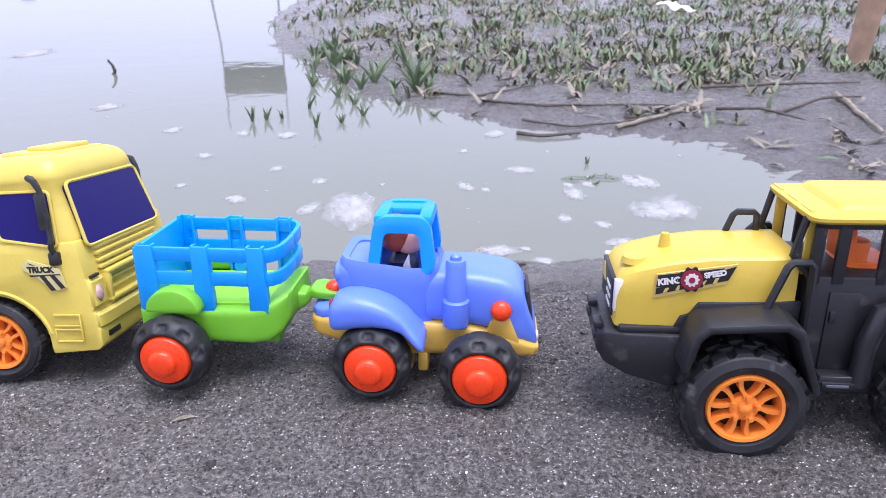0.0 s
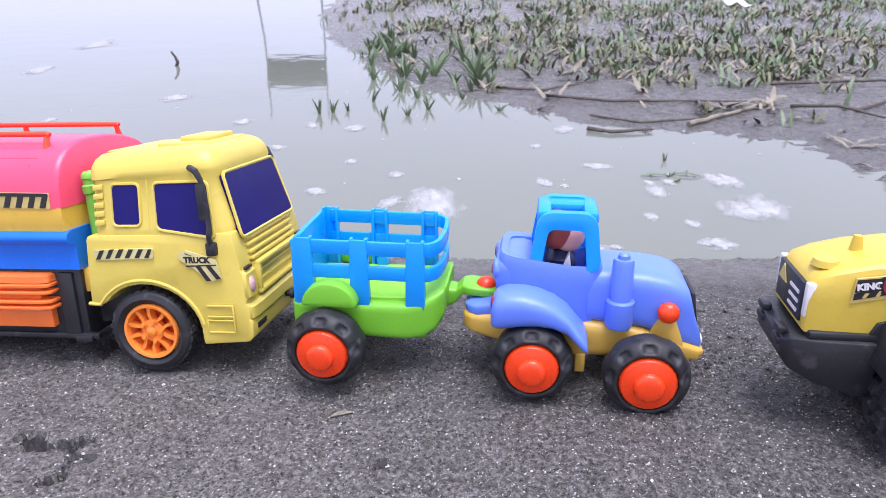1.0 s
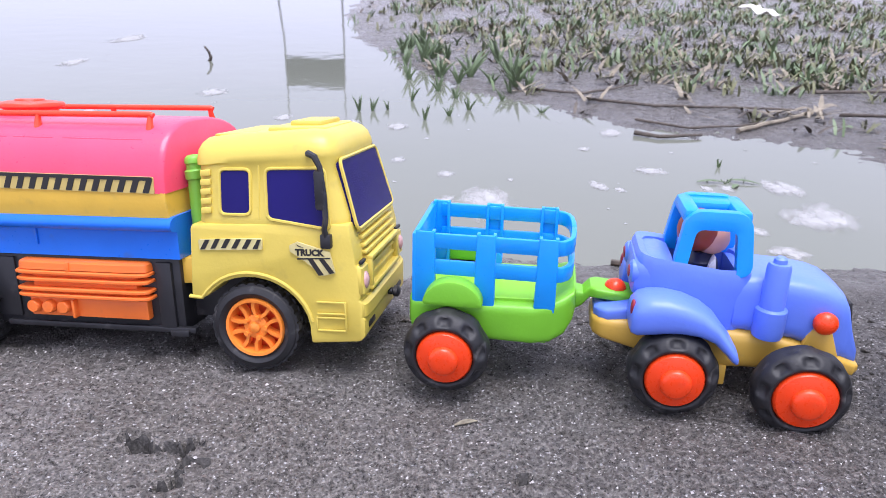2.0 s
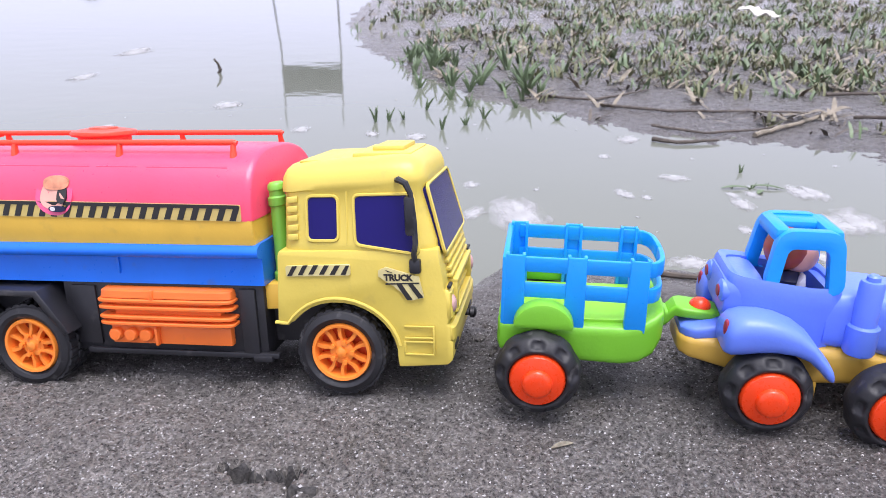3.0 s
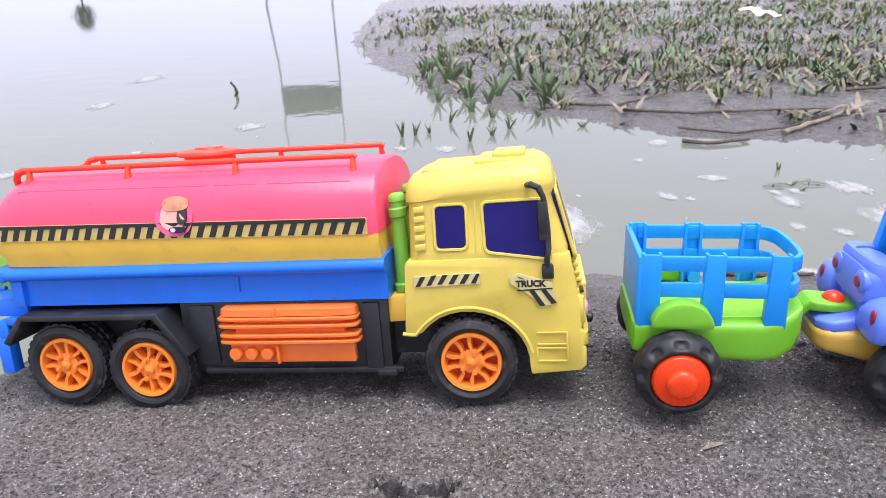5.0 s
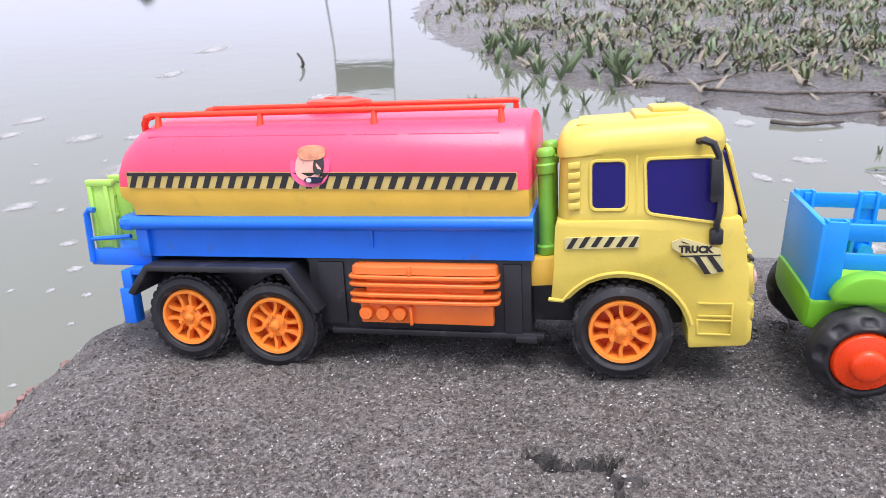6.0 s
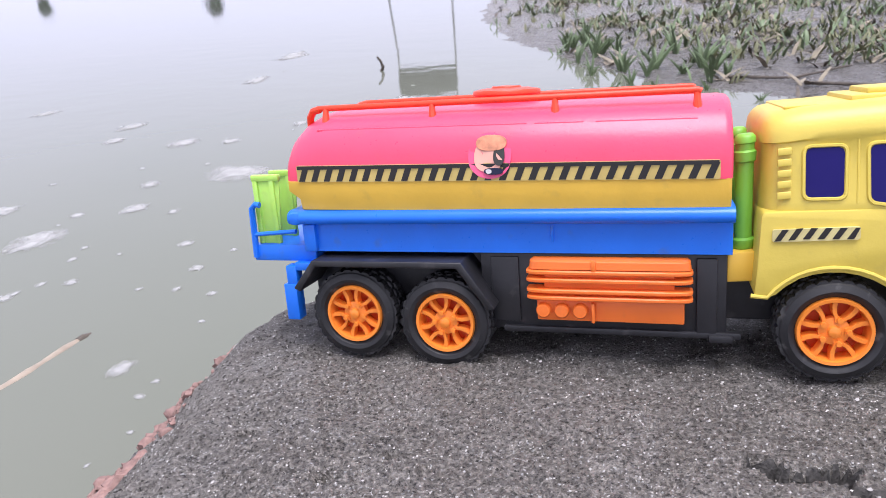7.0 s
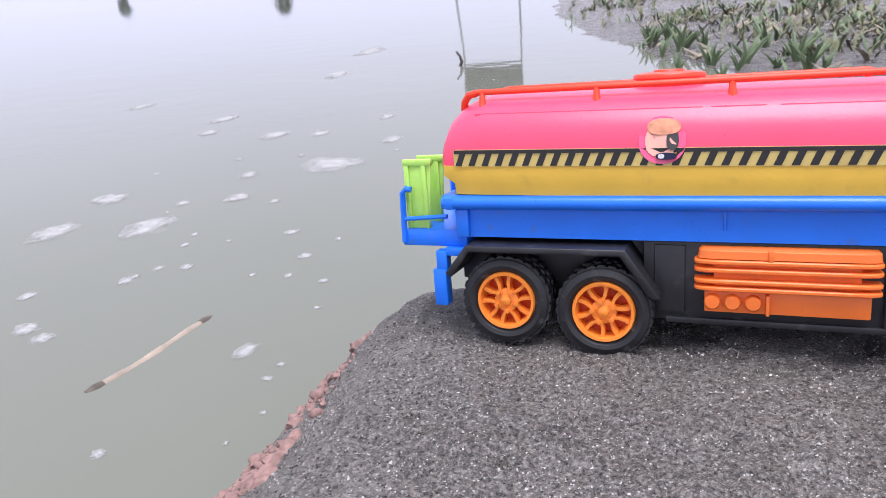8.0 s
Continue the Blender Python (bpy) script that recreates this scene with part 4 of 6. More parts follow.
    for o in t.children_recursive:
        kind = o.name.split(".")[0]
        if o.type == "EMPTY":
            o.location.y *= 1.5 if o.location.y > 0 else 1
        elif o.parent is not None and o.parent.type == "EMPTY" and o.parent is not t:
            continue
        elif kind == "lettering":
            o.location.y *= 1.10
        else:
            up = kind in on_tank or (kind in ("bar", "edge_line") and min(v.co.z for v in o.data.vertices) > 0.1)
            if kind == "hazard_sticker" and min(v.co.z for v in o.data.vertices) < 0.1:
                kind, up = "cab_sticker", False
            near, far = (1, 1) if kind in single else wide.get(kind, (1.20 if up else 1.10, 1.45))
            for v in o.data.vertices:
                v.co.y *= far if v.co.y > 0 else near
                v.co.x += 0.003 if kind in behind else 0
                v.co.z -= 0.0105 * (v.co.x + 0.28) * (1.0 if v.co.x < -0.045 else max(0, 1 - (v.co.x + 0.045) / 0.03))
                if up:
                    v.co.z += 0.0043 - 0.0140 * (v.co.x + 0.28)
    return t


# ---- farm trailer ----
def farm_trailer():
    t = thing("farm_trailer", "toy farm trailer, lime tub with sky blue slatted sides, on sand", "toy trailer", LEVEL @ pose(-0.0220, 0.605, 0.0080, 0, 1.6, 0))
    tub = [(-0.0235, 0, 0.0290, 0.0320, 0.0480), (-0.0220, 0, 0.0315, 0.0285, 0.0485), (-0.012, 0, 0.0322, 0.0250, 0.0485), (0.018, 0, 0.0325, 0.0245, 0.0485), (0.045, 0, 0.0325, 0.0240, 0.0492), (0.055, 0, 0.0315, 0.0255, 0.0515), (0.0625, 0, 0.0290, 0.0300, 0.0550), (0.0668, 0, 0.0245, 0.0375, 0.0565), (0.0680, 0, 0.0200, 0.0420, 0.0560)]
    b = along_x(tub, 7.0, 44)
    part("tub", b, LIME, t, "lime green plastic tub")
    part("tub_floor_rim", along_x([(-0.018, 0, 0.027, 0.0465, 0.0488), (0.060, 0, 0.026, 0.0480, 0.0515)], 8), material("lime_inside", (0.25, 0.62, 0.03), rough=0.45, dirt=0.1), t)
    part("underside_peg", box(0.046, 0.054, -0.008, 0.004, 0.0145, 0.0240, 0.001), LIME, t)
    for s in (-1, 1):
        arc = [(0.0017 + 0.0165 * math.cos(q), 0.0480 + 0.0150 * math.sin(q)) for q in (radians(a) for a in range(0, 181, 12))]
        b = plate(arc, s * 0.030, s * 0.041, 0.002)
        part("wheel_fender", b, LIME, t)
        dented_wheel(t, 0.0, s * 0.0535, 0.0238, 0.0238, 0.0200, s, 0.0152)
    part("axle", lathe([(0.003, -0.04), (0.003, 0.04)], 10, (0, 0, 0.0238)), BLACK, t)
    # slatted sides
    for s in (-1, 1):
        for x in (-0.0150, 0.0180, 0.0510):
            y = s * 0.0302
            b = plate([(x - 0.0056, 0.0450), (x + 0.0056, 0.0450), (x + 0.0050, 0.0868), (x - 0.0050, 0.0868)], y - 0.0010, y + 0.0010, 0.0005)
            for e in (-1, 1):
                b = plate([(x + e * 0.0058, 0.0450), (x + e * 0.0038, 0.0450), (x + e * 0.0034, 0.0872), (x + e * 0.0052, 0.0872)], y - 0.0006 if s < 0 else y - 0.0042, y + 0.0042 if s < 0 else y + 0.0006, 0.0004, b)
            part("post", b, SKY_BLUE, t)
        for z in (0.0665, 0.0815):
            y = s * 0.0290
            rail = [(-0.0150, y), (0.050, y), (0.0545, y * 0.985), (0.0590, y * 0.93), (0.0620, y * 0.80), (0.0637, y * 0.62), (0.0645, y * 0.30), (0.0647, 0)]
            rows = []
            for i, (px, py) in enumerate(rail):
                d = Vector(rail[min(i + 1, len(rail) - 1)]) - Vector(rail[max(i - 1, 0)])
                nrm = Vector((-d.y, d.x)).normalized() * 0.0014
                rows.append([(px - nrm.x, py - nrm.y, z - 0.0042), (px + nrm.x, py + nrm.y, z - 0.0042), (px + nrm.x, py + nrm.y, z + 0.0042), (px - nrm.x, py - nrm.y, z + 0.0042)])
            part("rail", bevelled(loft(rows), 0.0006), SKY_BLUE, t)
    b = plate([(-0.031, 0.036), (0.031, 0.036), (0.031, 0.0885), (-0.031, 0.0885)], -0.0016, 0.0016, 0.0008)
    bmesh.ops.transform(b, matrix=Matrix.Translation((-0.0205, 0, -0.003)) @ Matrix.Rotation(radians(90), 4, "Z"), verts=b.verts)
    part("tailboard", b, SKY_BLUE, t, "sky blue solid tailboard")
    part("knob", lathe([(0.0, -0.003), (0.004, -0.003), (0.004, 0.003), (0.0, 0.003)], 16, (0.020, 0.027, 0.0530)), SKY_BLUE, t)
    # drawbar with ball
    db = along_x([(0.0660, 0, 0.0085, 0.0360, 0.0500), (0.0725, 0, 0.0070, 0.0400, 0.0490), (0.0765, 0, 0.0080, 0.0460, 0.0530), (0.080, 0, 0.0105, 0.0465, 0.0530), (0.096, 0, 0.0110, 0.0455, 0.0515), (0.102, 0, 0.0085, 0.0450, 0.0505)], 5, 24)
    dbo = part("drawbar", db, LIME, t, "lime green drawbar")
    part("hitch_ball", ball((0.0905, -0.002, 0.0515), 0.0062, (1, 1, 0.85)), HUB, dbo, "orange-red hitch ball")
    return t


# ---- farm tractor ----
def farm_tractor():
    t = thing("farm_tractor", "toy farm tractor in periwinkle plastic with sky blue cab frame", "toy tractor", LEVEL @ pose(0.0985, 0.603, 0.0040, 0, 1.2, -0.5))
    part("chassis", along_x([(-0.0425, 0, 0.011, 0.0310, 0.0385), (-0.0410, 0, 0.0155, 0.0290, 0.0400), (-0.0365, 0, 0.0195, 0.0275, 0.0410), (-0.0300, 0, 0.0210, 0.0262, 0.0415), (-0.015, 0, 0.0225, 0.0225, 0.0430), (0.020, 0, 0.0245, 0.0175, 0.0430), (0.050, 0, 0.0245, 0.0195, 0.0420), (0.078, 0, 0.0255, 0.0200, 0.0360), (0.0940, 0, 0.0245, 0.0210, 0.0295), (0.0972, 0, 0.0210, 0.0230, 0.0275)], 5), OCHRE, t, "ochre plastic lower chassis")
    part("chassis_foot", box(0.0150, 0.0215, -0.0245, -0.012, 0.0105, 0.0215, 0.0010), OCHRE, t)
    part("chassis_foot", box(0.0250, 0.0310, -0.0245, -0.012, 0.0095, 0.0215, 0.0010), OCHRE, t)
    part("tow_block", along_x([(-0.0412, 0, 0.011, 0.0390, 0.0440), (-0.0385, 0, 0.0155, 0.0385, 0.0458), (-0.034, 0, 0.0185, 0.0385, 0.0465), (-0.020, 0, 0.018, 0.0380, 0.0500)], 5), PERIWINKLE, t)
    # hood
    hood = [(0.030, 0, 0.0225, 0.0400, 0.0728), (0.044, 0, 0.0228, 0.0390, 0.0732), (0.062, 0, 0.0230, 0.0370, 0.0722), (0.074, 0, 0.0234, 0.0330, 0.0704), (0.0805, 0, 0.0236, 0.0285, 0.0682), (0.0848, 0, 0.0232, 0.0270, 0.0652), (0.0875, 0, 0.0222, 0.0270, 0.0605), (0.0910, 0, 0.0214, 0.0265, 0.0480), (0.0950, 0, 0.0202, 0.0265, 0.0370), (0.0960, 0, 0.0185, 0.0275, 0.0320)]
    part("hood", along_x(hood, 4.8, 44), PERIWINKLE, t, "rounded periwinkle hood")
    part("grille", plate([(-0.015, 0.0345), (0.015, 0.0345), (0.014, 0.0600), (-0.014, 0.0600)], -0.001, 0.001, 0.0005), INK, t).matrix_basis = pose(0.0990, 0, 0, -9.0, 0, 90)
    part("bumper_light", ball((0.0962, -0.013, 0.0305), 0.0032, (0.4, 1.3, 1)), WHITE_INK, t)
    for s in (-1, 1):
        b = plate([(0.0640, 0.0300), (0.0880, 0.0245), (0.0855, 0.0310), (0.0790, 0.0480), (0.0715, 0.0490), (0.0680, 0.0430)], s * 0.0205, s * 0.0247, 0.001)
        part("lamp_bracket", b, OCHRE, t)
        part("headlight", ball((0.0745, s * 0.0265, 0.0520), 0.0062, (1, 0.8, 1)), HUB, t, "orange-red round headlight")
        # stack
        yy = s * 0.0235
        if s < 0:
            part("exhaust_pipe", lathe([(0.0, 0.0410), (0.0072, 0.0410), (0.0080, 0.0428), (0.0080, 0.0567), (0.0070, 0.0578), (0.0062, 0.0578), (0.0060, 0.0800), (0.0052, 0.0821), (0.0034, 0.0824), (0.0032, 0.0845), (0.0020, 0.0856), (0.0, 0.0856)], 24, (0.0480, yy, 0), axis="z"), PERIWINKLE, t, "periwinkle upright exhaust stack")
    # cab tub, open at the top
    tub = [(0.0380, -0.0190, 0.0370, -0.0215, 0.0215), (0.050, -0.0200, 0.0375, -0.0225, 0.0225), (0.064, -0.0215, 0.0380, -0.0235, 0.0235), (0.0725, -0.0220, 0.0380, -0.0235, 0.0235), (0.0758, -0.0205, 0.0370, -0.0225, 0.0225), (0.0745, -0.0165, 0.0345, -0.0190, 0.0190), (0.060, -0.0155, 0.0330, -0.0180, 0.0180), (0.048, -0.0145, 0.0320, -0.0170, 0.0170)]
    b = along_z(tub, 6.0, 40)
    for v in b.verts:
        v.co.z += 0.12 * max(0, 0.020 - v.co.x) * min(1, max(0, (v.co.z - 0.045) / 0.02))
    part("cab_tub", b, PERIWINKLE, t, "periwinkle cab tub")
    part("rear_shoulder", along_x([(-0.0235, 0, 0.0150, 0.0600, 0.0735), (-0.0225, 0, 0.0205, 0.0560, 0.0765), (-0.0190, 0, 0.0225, 0.0540, 0.0782), (-0.0080, 0, 0.0228, 0.0540, 0.0785), (-0.0030, 0, 0.0215, 0.0560, 0.0770), (-0.0020, 0, 0.0190, 0.0600, 0.0740)], 4, 36), PERIWINKLE, t)
    for s in (-1, 1):
        pod = part("rear_lamp_pod", lathe([(0.0, -0.0250), (0.0046, -0.0248), (0.0062, -0.0236), (0.0068, -0.020), (0.0070, -0.012), (0.0, -0.010)], 20, (0, s * 0.0150, 0.0690), axis="x"), PERIWINKLE, t)
        part("lens", lathe([(0.0, -0.0258), (0.0030, -0.0255), (0.0036, -0.0246), (0.0, -0.0243)], 16, (0, s * 0.0150, 0.0690), axis="x"), STICKER_RED, pod)
    # fenders
    for s in (-1, 1):
        rows = [(x, s * (out + 0.018) / 2, (out - 0.018) / 2, z0, z1) for x, out, z0, z1 in ((-0.0240, 0.0400, 0.0440, 0.0540), (-0.0232, 0.0425, 0.0425, 0.0585), (-0.0205, 0.0445, 0.0418, 0.0625), (-0.0150, 0.0452, 0.0425, 0.0645), (-0.0070, 0.0455, 0.0442, 0.0648), (0.0020, 0.0455, 0.0450, 0.0632), (0.0110, 0.0453, 0.0442, 0.0595), (0.0185, 0.0450, 0.0415, 0.0540), (0.0245, 0.0470, 0.0365, 0.0465), (0.0275, 0.0468, 0.0330, 0.0432), (0.0295, 0.0462, 0.0318, 0.0400), (0.0305, 0.0445, 0.0318, 0.0370))]
        part("rear_fender", along_x(rows, 3.0, 36), PERIWINKLE, t, "periwinkle full rounded rear fender", 70)
        part("reflector", ball((-0.0232, s * 0.0350, 0.0560), 0.0040, (0.35, 0.75, 1.2)), STICKER_RED, t, "small dark red reflector")
        dented_wheel(t, 0.0, s * 0.0490, 0.0228, 0.0236, 0.0200, s, 0.0152)
        dented_wheel(t, 0.0632, s * 0.0520, 0.0203, 0.0242, 0.0200, s, 0.0157)
    # cab frame: hoops of rounded bars
    for s in (-1, 1):
        y0, y1 = s * 0.0200, s * 0.0165
        out = rounded([(-0.0045, 0.0720), (0.0005, 0.1058), (0.0325, 0.1058), (0.0365, 0.0720)], 0.0085)
        inn = rounded([(0.0025, 0.0720), (0.0060, 0.0962), (0.0260, 0.0962), (0.0285, 0.0720)], 0.0040)
        b = bmesh.new()
        k = len(out)
        lay = [[b.verts.new((x, (y0 + (y1 - y0) * (z - 0.07) / 0.04) + dy, z)) for x, z in ring] for dy in (-0.0030, 0.0030) for ring in (out, inn)]
        for i in range(k):
            j = (i + 1) % k
            if abs(out[i][1] - 0.072) < 1e-5 and abs(out[j][1] - 0.072) < 1e-5 and i == k - 1:
                continue
            b.faces.new((lay[0][i], lay[0][j], lay[1][j], lay[1][i]))
            b.faces.new((lay[2][i], lay[3][i], lay[3][j], lay[2][j]))
            b.faces.new((lay[0][i], lay[2][i], lay[2][j], lay[0][j]))
            b.faces.new((lay[1][i], lay[1][j], lay[3][j], lay[3][i]))
        bmesh.ops.recalc_face_normals(b, faces=b.faces)
        bevelled(b, 0.0008)
        part("cab_frame", b, SKY_BLUE, t, "sky blue plastic cab frame")
    for x, z in ((0.0035, 0.1024), (0.0295, 0.1024)):
        part("roof_bar", box(x - 0.0042, x + 0.0042, -0.0170, 0.0170, z - 0.0050, z + 0.0034, 0.0028), SKY_BLUE, t)
    part("roof_panel", box(0.0030, 0.0300, 0.0020, 0.0170, 0.0985, 0.1050, 0.0025), SKY_BLUE, t)
    return t


def toy_figure():
    """A plain moulded figure in the tractor's seat."""
    bm = along_z([(0.0415, -0.010, 0.010, -0.010, 0.010), (0.060, -0.0105, 0.0105, -0.0115, 0.0115), (0.074, -0.0085, 0.0085, -0.0105, 0.0105), (0.0785, -0.0045, 0.0045, -0.006, 0.006)], 3.0, 20)
    k0 = len(bm.faces)
    bm = ball((0.0038, -0.0015, 0.0868), 0.0096, (1, 0.95, 1.0), bm)
    k1 = len(bm.faces)
    bm = ball((-0.0036, -0.0012, 0.0902), 0.0118, (0.95, 1.05, 1.0), bm)
    k2 = len(bm.faces)
    bm = plate([(0.0005, 0.0660), (0.0068, 0.0660), (0.0048, 0.0795), (0.0020, 0.0740)], -0.0132, -0.0070, 0.0004, bm)
    for i, f in enumerate(bm.faces):
        f.material_index = 0 if i < k0 else 1 if i < k1 else 2 if i < k2 else 3
    ob = part("toy_figure", bm, [NAVY, SKIN, HAIR, WHITE_INK], None)
    ob.matrix_basis = LEVEL @ pose(0.1125, 0.602, 0.0040, 0, 1.2, -0.5)
    return tagged(ob, "small moulded toy figure seated in the tractor cab", "toy figure")


# ---- wheel loader ----
POLE_GREY = material("scuffed_grey_plastic", (0.10, 0.11, 0.14), rough=0.35, grain=0.3, scale=200)


def wheel_loader():
    t = thing("wheel_loader", "toy wheel loader, yellow hood and roof over black frame", "toy loader", LEVEL @ pose(0.290, 0.567, -0.0015, 0, 0.5, -1))
    R = 0.0308
    for x in (0.006, 0.105):
        for s in (-1, 1):
            spoked_wheel(t, x, s * 0.0500, R, R, 0.024, s, 0.0193, spin=0.1, tread=7, deep=0.925, disc=BLACK)
    # rear frame and bumper
    b = box(-0.052, 0.058, -0.021, 0.021, 0.034, 0.062, 0.0015)
    b = box(0.035, 0.096, -0.027, 0.027, 0.028, 0.094, 0.0015, b)
    part("frame", b, BLACK, t, "black plastic frame")
    part("front_frame", box(0.080, 0.125, -0.020, 0.020, 0.030, 0.058, 0.0015), BLACK, t)
    bump = [[(x, y * w, z) for y, z in ((-1, z0), (1, z0), (1, z1), (-1, z1))] for x, w, z0, z1 in ((-0.0655, 0.020, 0.0470, 0.0560), (-0.0620, 0.0260, 0.0425, 0.0598), (-0.050, 0.0290, 0.0365, 0.0602), (-0.028, 0.0300, 0.0305, 0.0602), (-0.0225, 0.0300, 0.0330, 0.0602))]
    part("counterweight", bevelled(loft(bump), 0.0012), BLACK, t, "black faceted rear bumper")
    part("bumper_top", box(-0.055, -0.010, -0.0268, 0.0268, 0.0595, 0.0640, 0.0015), BLACK, t)
    for s in (-1, 1):
        for z in (0.0520, 0.0580):
            part("bumper_lug", box(-0.0670, -0.0620, s * 0.014 - 0.005, s * 0.014 + 0.005, z, z + 0.0042, 0.001), BLACK, t)
    # hood
    rows = []
    for x, z0, z1, hw in ((-0.0575, 0.0635, 0.0830, 0.0215), (-0.0565, 0.0625, 0.0872, 0.0228), (-0.0530, 0.0620, 0.0920, 0.0238), (-0.0450, 0.0620, 0.0955, 0.0245), (-0.0300, 0.0620, 0.0995, 0.0248), (-0.010, 0.0635, 0.1022, 0.0250), (0.0310, 0.0635, 0.1035, 0.0250)):
        row = []
        for u, w in ((1, 0), (1, 0.55), (0.97, 0.80), (0.90, 0.93), (0.78, 0.985), (0.5, 1.0), (0, 1.0)):
            row.append((u * hw, z0 + (z1 - z0) * w))
        row = row + [(-y, z) for y, z in row[-2::-1]]
        rows.append([(x, y, z) for y, z in row])
    part("hood", loft(rows), LOADER_YELLOW, t, "yellow plastic engine hood", 35)
    part("hood_knob", lathe([(0.0, 0.0985), (0.0032, 0.0985), (0.0026, 0.1040), (0.0020, 0.1066), (0.0, 0.1072)], 14, (-0.0300, 0.0, 0), axis="z"), LOADER_YELLOW, t)
    part("hood_cap", lathe([(0.0, 0.0940), (0.0070, 0.0940), (0.0058, 0.0972), (0.0, 0.0978)], 18, (-0.0470, -0.010, 0), axis="z"), LOADER_YELLOW, t)
    part("grille", box(-0.0587, -0.0550, -0.0185, 0.0185, 0.0660, 0.0870, 0.0005), BLACK, t, "black rear grille panel with stickers")
    for z in (0.0695, 0.0745, 0.0795):
        part("label_bar", box(-0.0593, -0.0585, -0.0150, -0.0020, z, z + 0.0016, 0), WHITE_INK, t)
    part("warning_triangle", plate([(-0.006, 0.0), (0.006, 0.0), (0.0, 0.009)], -0.0004, 0.0004, 0), STICKER_TAN, t).matrix_basis = pose(-0.0589, 0.010, 0.0775, 0, 0, 90)
    for s in (-1, 1):
        part("tail_lamp", box(-0.0580, -0.0535, s * 0.0205 - 0.002, s * 0.0205 + 0.002, 0.0700, 0.0880, 0.0008), WHITE_INK, t)
        # side skirt of the hood
        part("hood_skirt", plate([(-0.0285, 0.0610), (0.034, 0.0610), (0.034, 0.0800), (0.022, 0.0789), (-0.016, 0.0779), (-0.0200, 0.0715), (-0.0245, 0.0700)], s * 0.0240, s * 0.0262, 0.0006), BLACK, t)
        # fender
        outer = [(-0.0270, 0.0500), (-0.0220, 0.0700), (-0.0165, 0.0758), (0.0215, 0.0784), (0.0285, 0.0745), (0.0405, 0.0400)]
        inner = [(0.0368, 0.0400), (0.0252, 0.0700), (0.0200, 0.0738), (-0.0145, 0.0716), (-0.0188, 0.0675), (-0.0235, 0.0500)]
        part("fender", plate(outer + inner, s * 0.0240, s * 0.0500, 0.0012), BLACK, t, "black angular wheel fender")
        rail = [(0.0150, s * 0.0300, 0.0740), (0.0232, s * 0.0300, 0.0995), (0.0254, s * 0.0300, 0.1018), (0.0335, s * 0.0300, 0.1022), (0.0352, s * 0.0300, 0.1000), (0.0362, s * 0.0300, 0.0650)]
        part("hand_rail", tube(rail, 0.0021, 8), BLACK, t, "black hand rail")
        part("rear_rail", tube([(0.0060, 0.0190, 0.1000), (0.0098, 0.0190, 0.1112), (0.0118, 0.0190, 0.1130), (0.0205, 0.0190, 0.1130), (0.0225, 0.0190, 0.1112), (0.0230, 0.0190, 0.1000)], 0.0019, 8), BLACK, t) if s > 0 else None
        # steps
        st = part("step_frame", plate([(0.0430, 0.0345), (0.0690, 0.0345), (0.0690, 0.0560), (0.0720, 0.0720), (0.0670, 0.0740), (0.0630, 0.0580), (0.0625, 0.0430), (0.0450, 0.0430)], s * 0.0260, s * 0.0360, 0.0008), BLACK, t)
        part("step", box(0.0460, 0.0620, s * 0.033 - 0.004, s * 0.033 + 0.004, 0.0365, 0.0400, 0.0005), BLACK, st)
        # cab posts and door
        for x0, x1, z0, z1 in ((0.0345, 0.0400, 0.0900, 0.1250), (0.0458, 0.0515, 0.0900, 0.1250), (0.0665, 0.0710, 0.0900, 0.1250), (0.0940, 0.0980, 0.0900, 0.1250)):
            part("cab_post", box(x0, x1, s * 0.0262 - 0.0014, s * 0.0262 + 0.0014, z0, z1, 0.0006), BLACK, t)
        part("cab_beam", box(0.0345, 0.0980, s * 0.0262 - 0.0014, s * 0.0262 + 0.0014, 0.1185, 0.1245, 0.0006), BLACK, t)
        part("brace", tube([(0.0310, s * 0.0240, 0.1240), (0.0270, s * 0.0240, 0.1040), (0.0360, s * 0.0262, 0.0930)], 0.0019, 8), BLACK, t)
        part("cab_pillar", box(0.0325, 0.0375, s * 0.0215 - 0.0012, s * 0.0215 + 0.0012, 0.0930, 0.1250, 0.0006), LOADER_YELLOW, t)
        part("lamp_arm", box(0.0750, 0.0850, s * 0.0290 - 0.003, s * 0.0290 + 0.003, 0.1120, 0.1240, 0.002), TANK_YELLOW, t)
    for s in (-1, 1):
        part("door_panel", box(0.0460, 0.0610, s * 0.0274 - 0.0008, s * 0.0274 + 0.0008, 0.0420, 0.0860, 0.0006), BLACK, t)
        part("door_handle", box(0.0470, 0.0500, s * 0.0288 - 0.0010, s * 0.0288 + 0.0010, 0.0700, 0.0760, 0.0005), BLACK, t)
        part("lift_arm", tube([(0.0640, s * 0.0335, 0.0380), (0.0645, s * 0.0335, 0.0620), (0.0690, s * 0.0335, 0.0780), (0.0860, s * 0.0335, 0.0850), (0.1050, s * 0.0330, 0.0700)], [0.0045, 0.0045, 0.0050, 0.0048, 0.0040], 10), BLACK, t)
        part("step_edge", box(0.0480, 0.0590, s * 0.0370 - 0.0006, s * 0.0370 + 0.0006, 0.0375, 0.0390, 0.0003), POLE_GREY, t)
    roof = [(0.1228, 0.0305, 0.1000, -0.0330, 0.0300), (0.1242, 0.0295, 0.1010, -0.0345, 0.0310), (0.1258, 0.0295, 0.1010, -0.0345, 0.0310), (0.1268, 0.0315, 0.0990, -0.0320, 0.0290)]
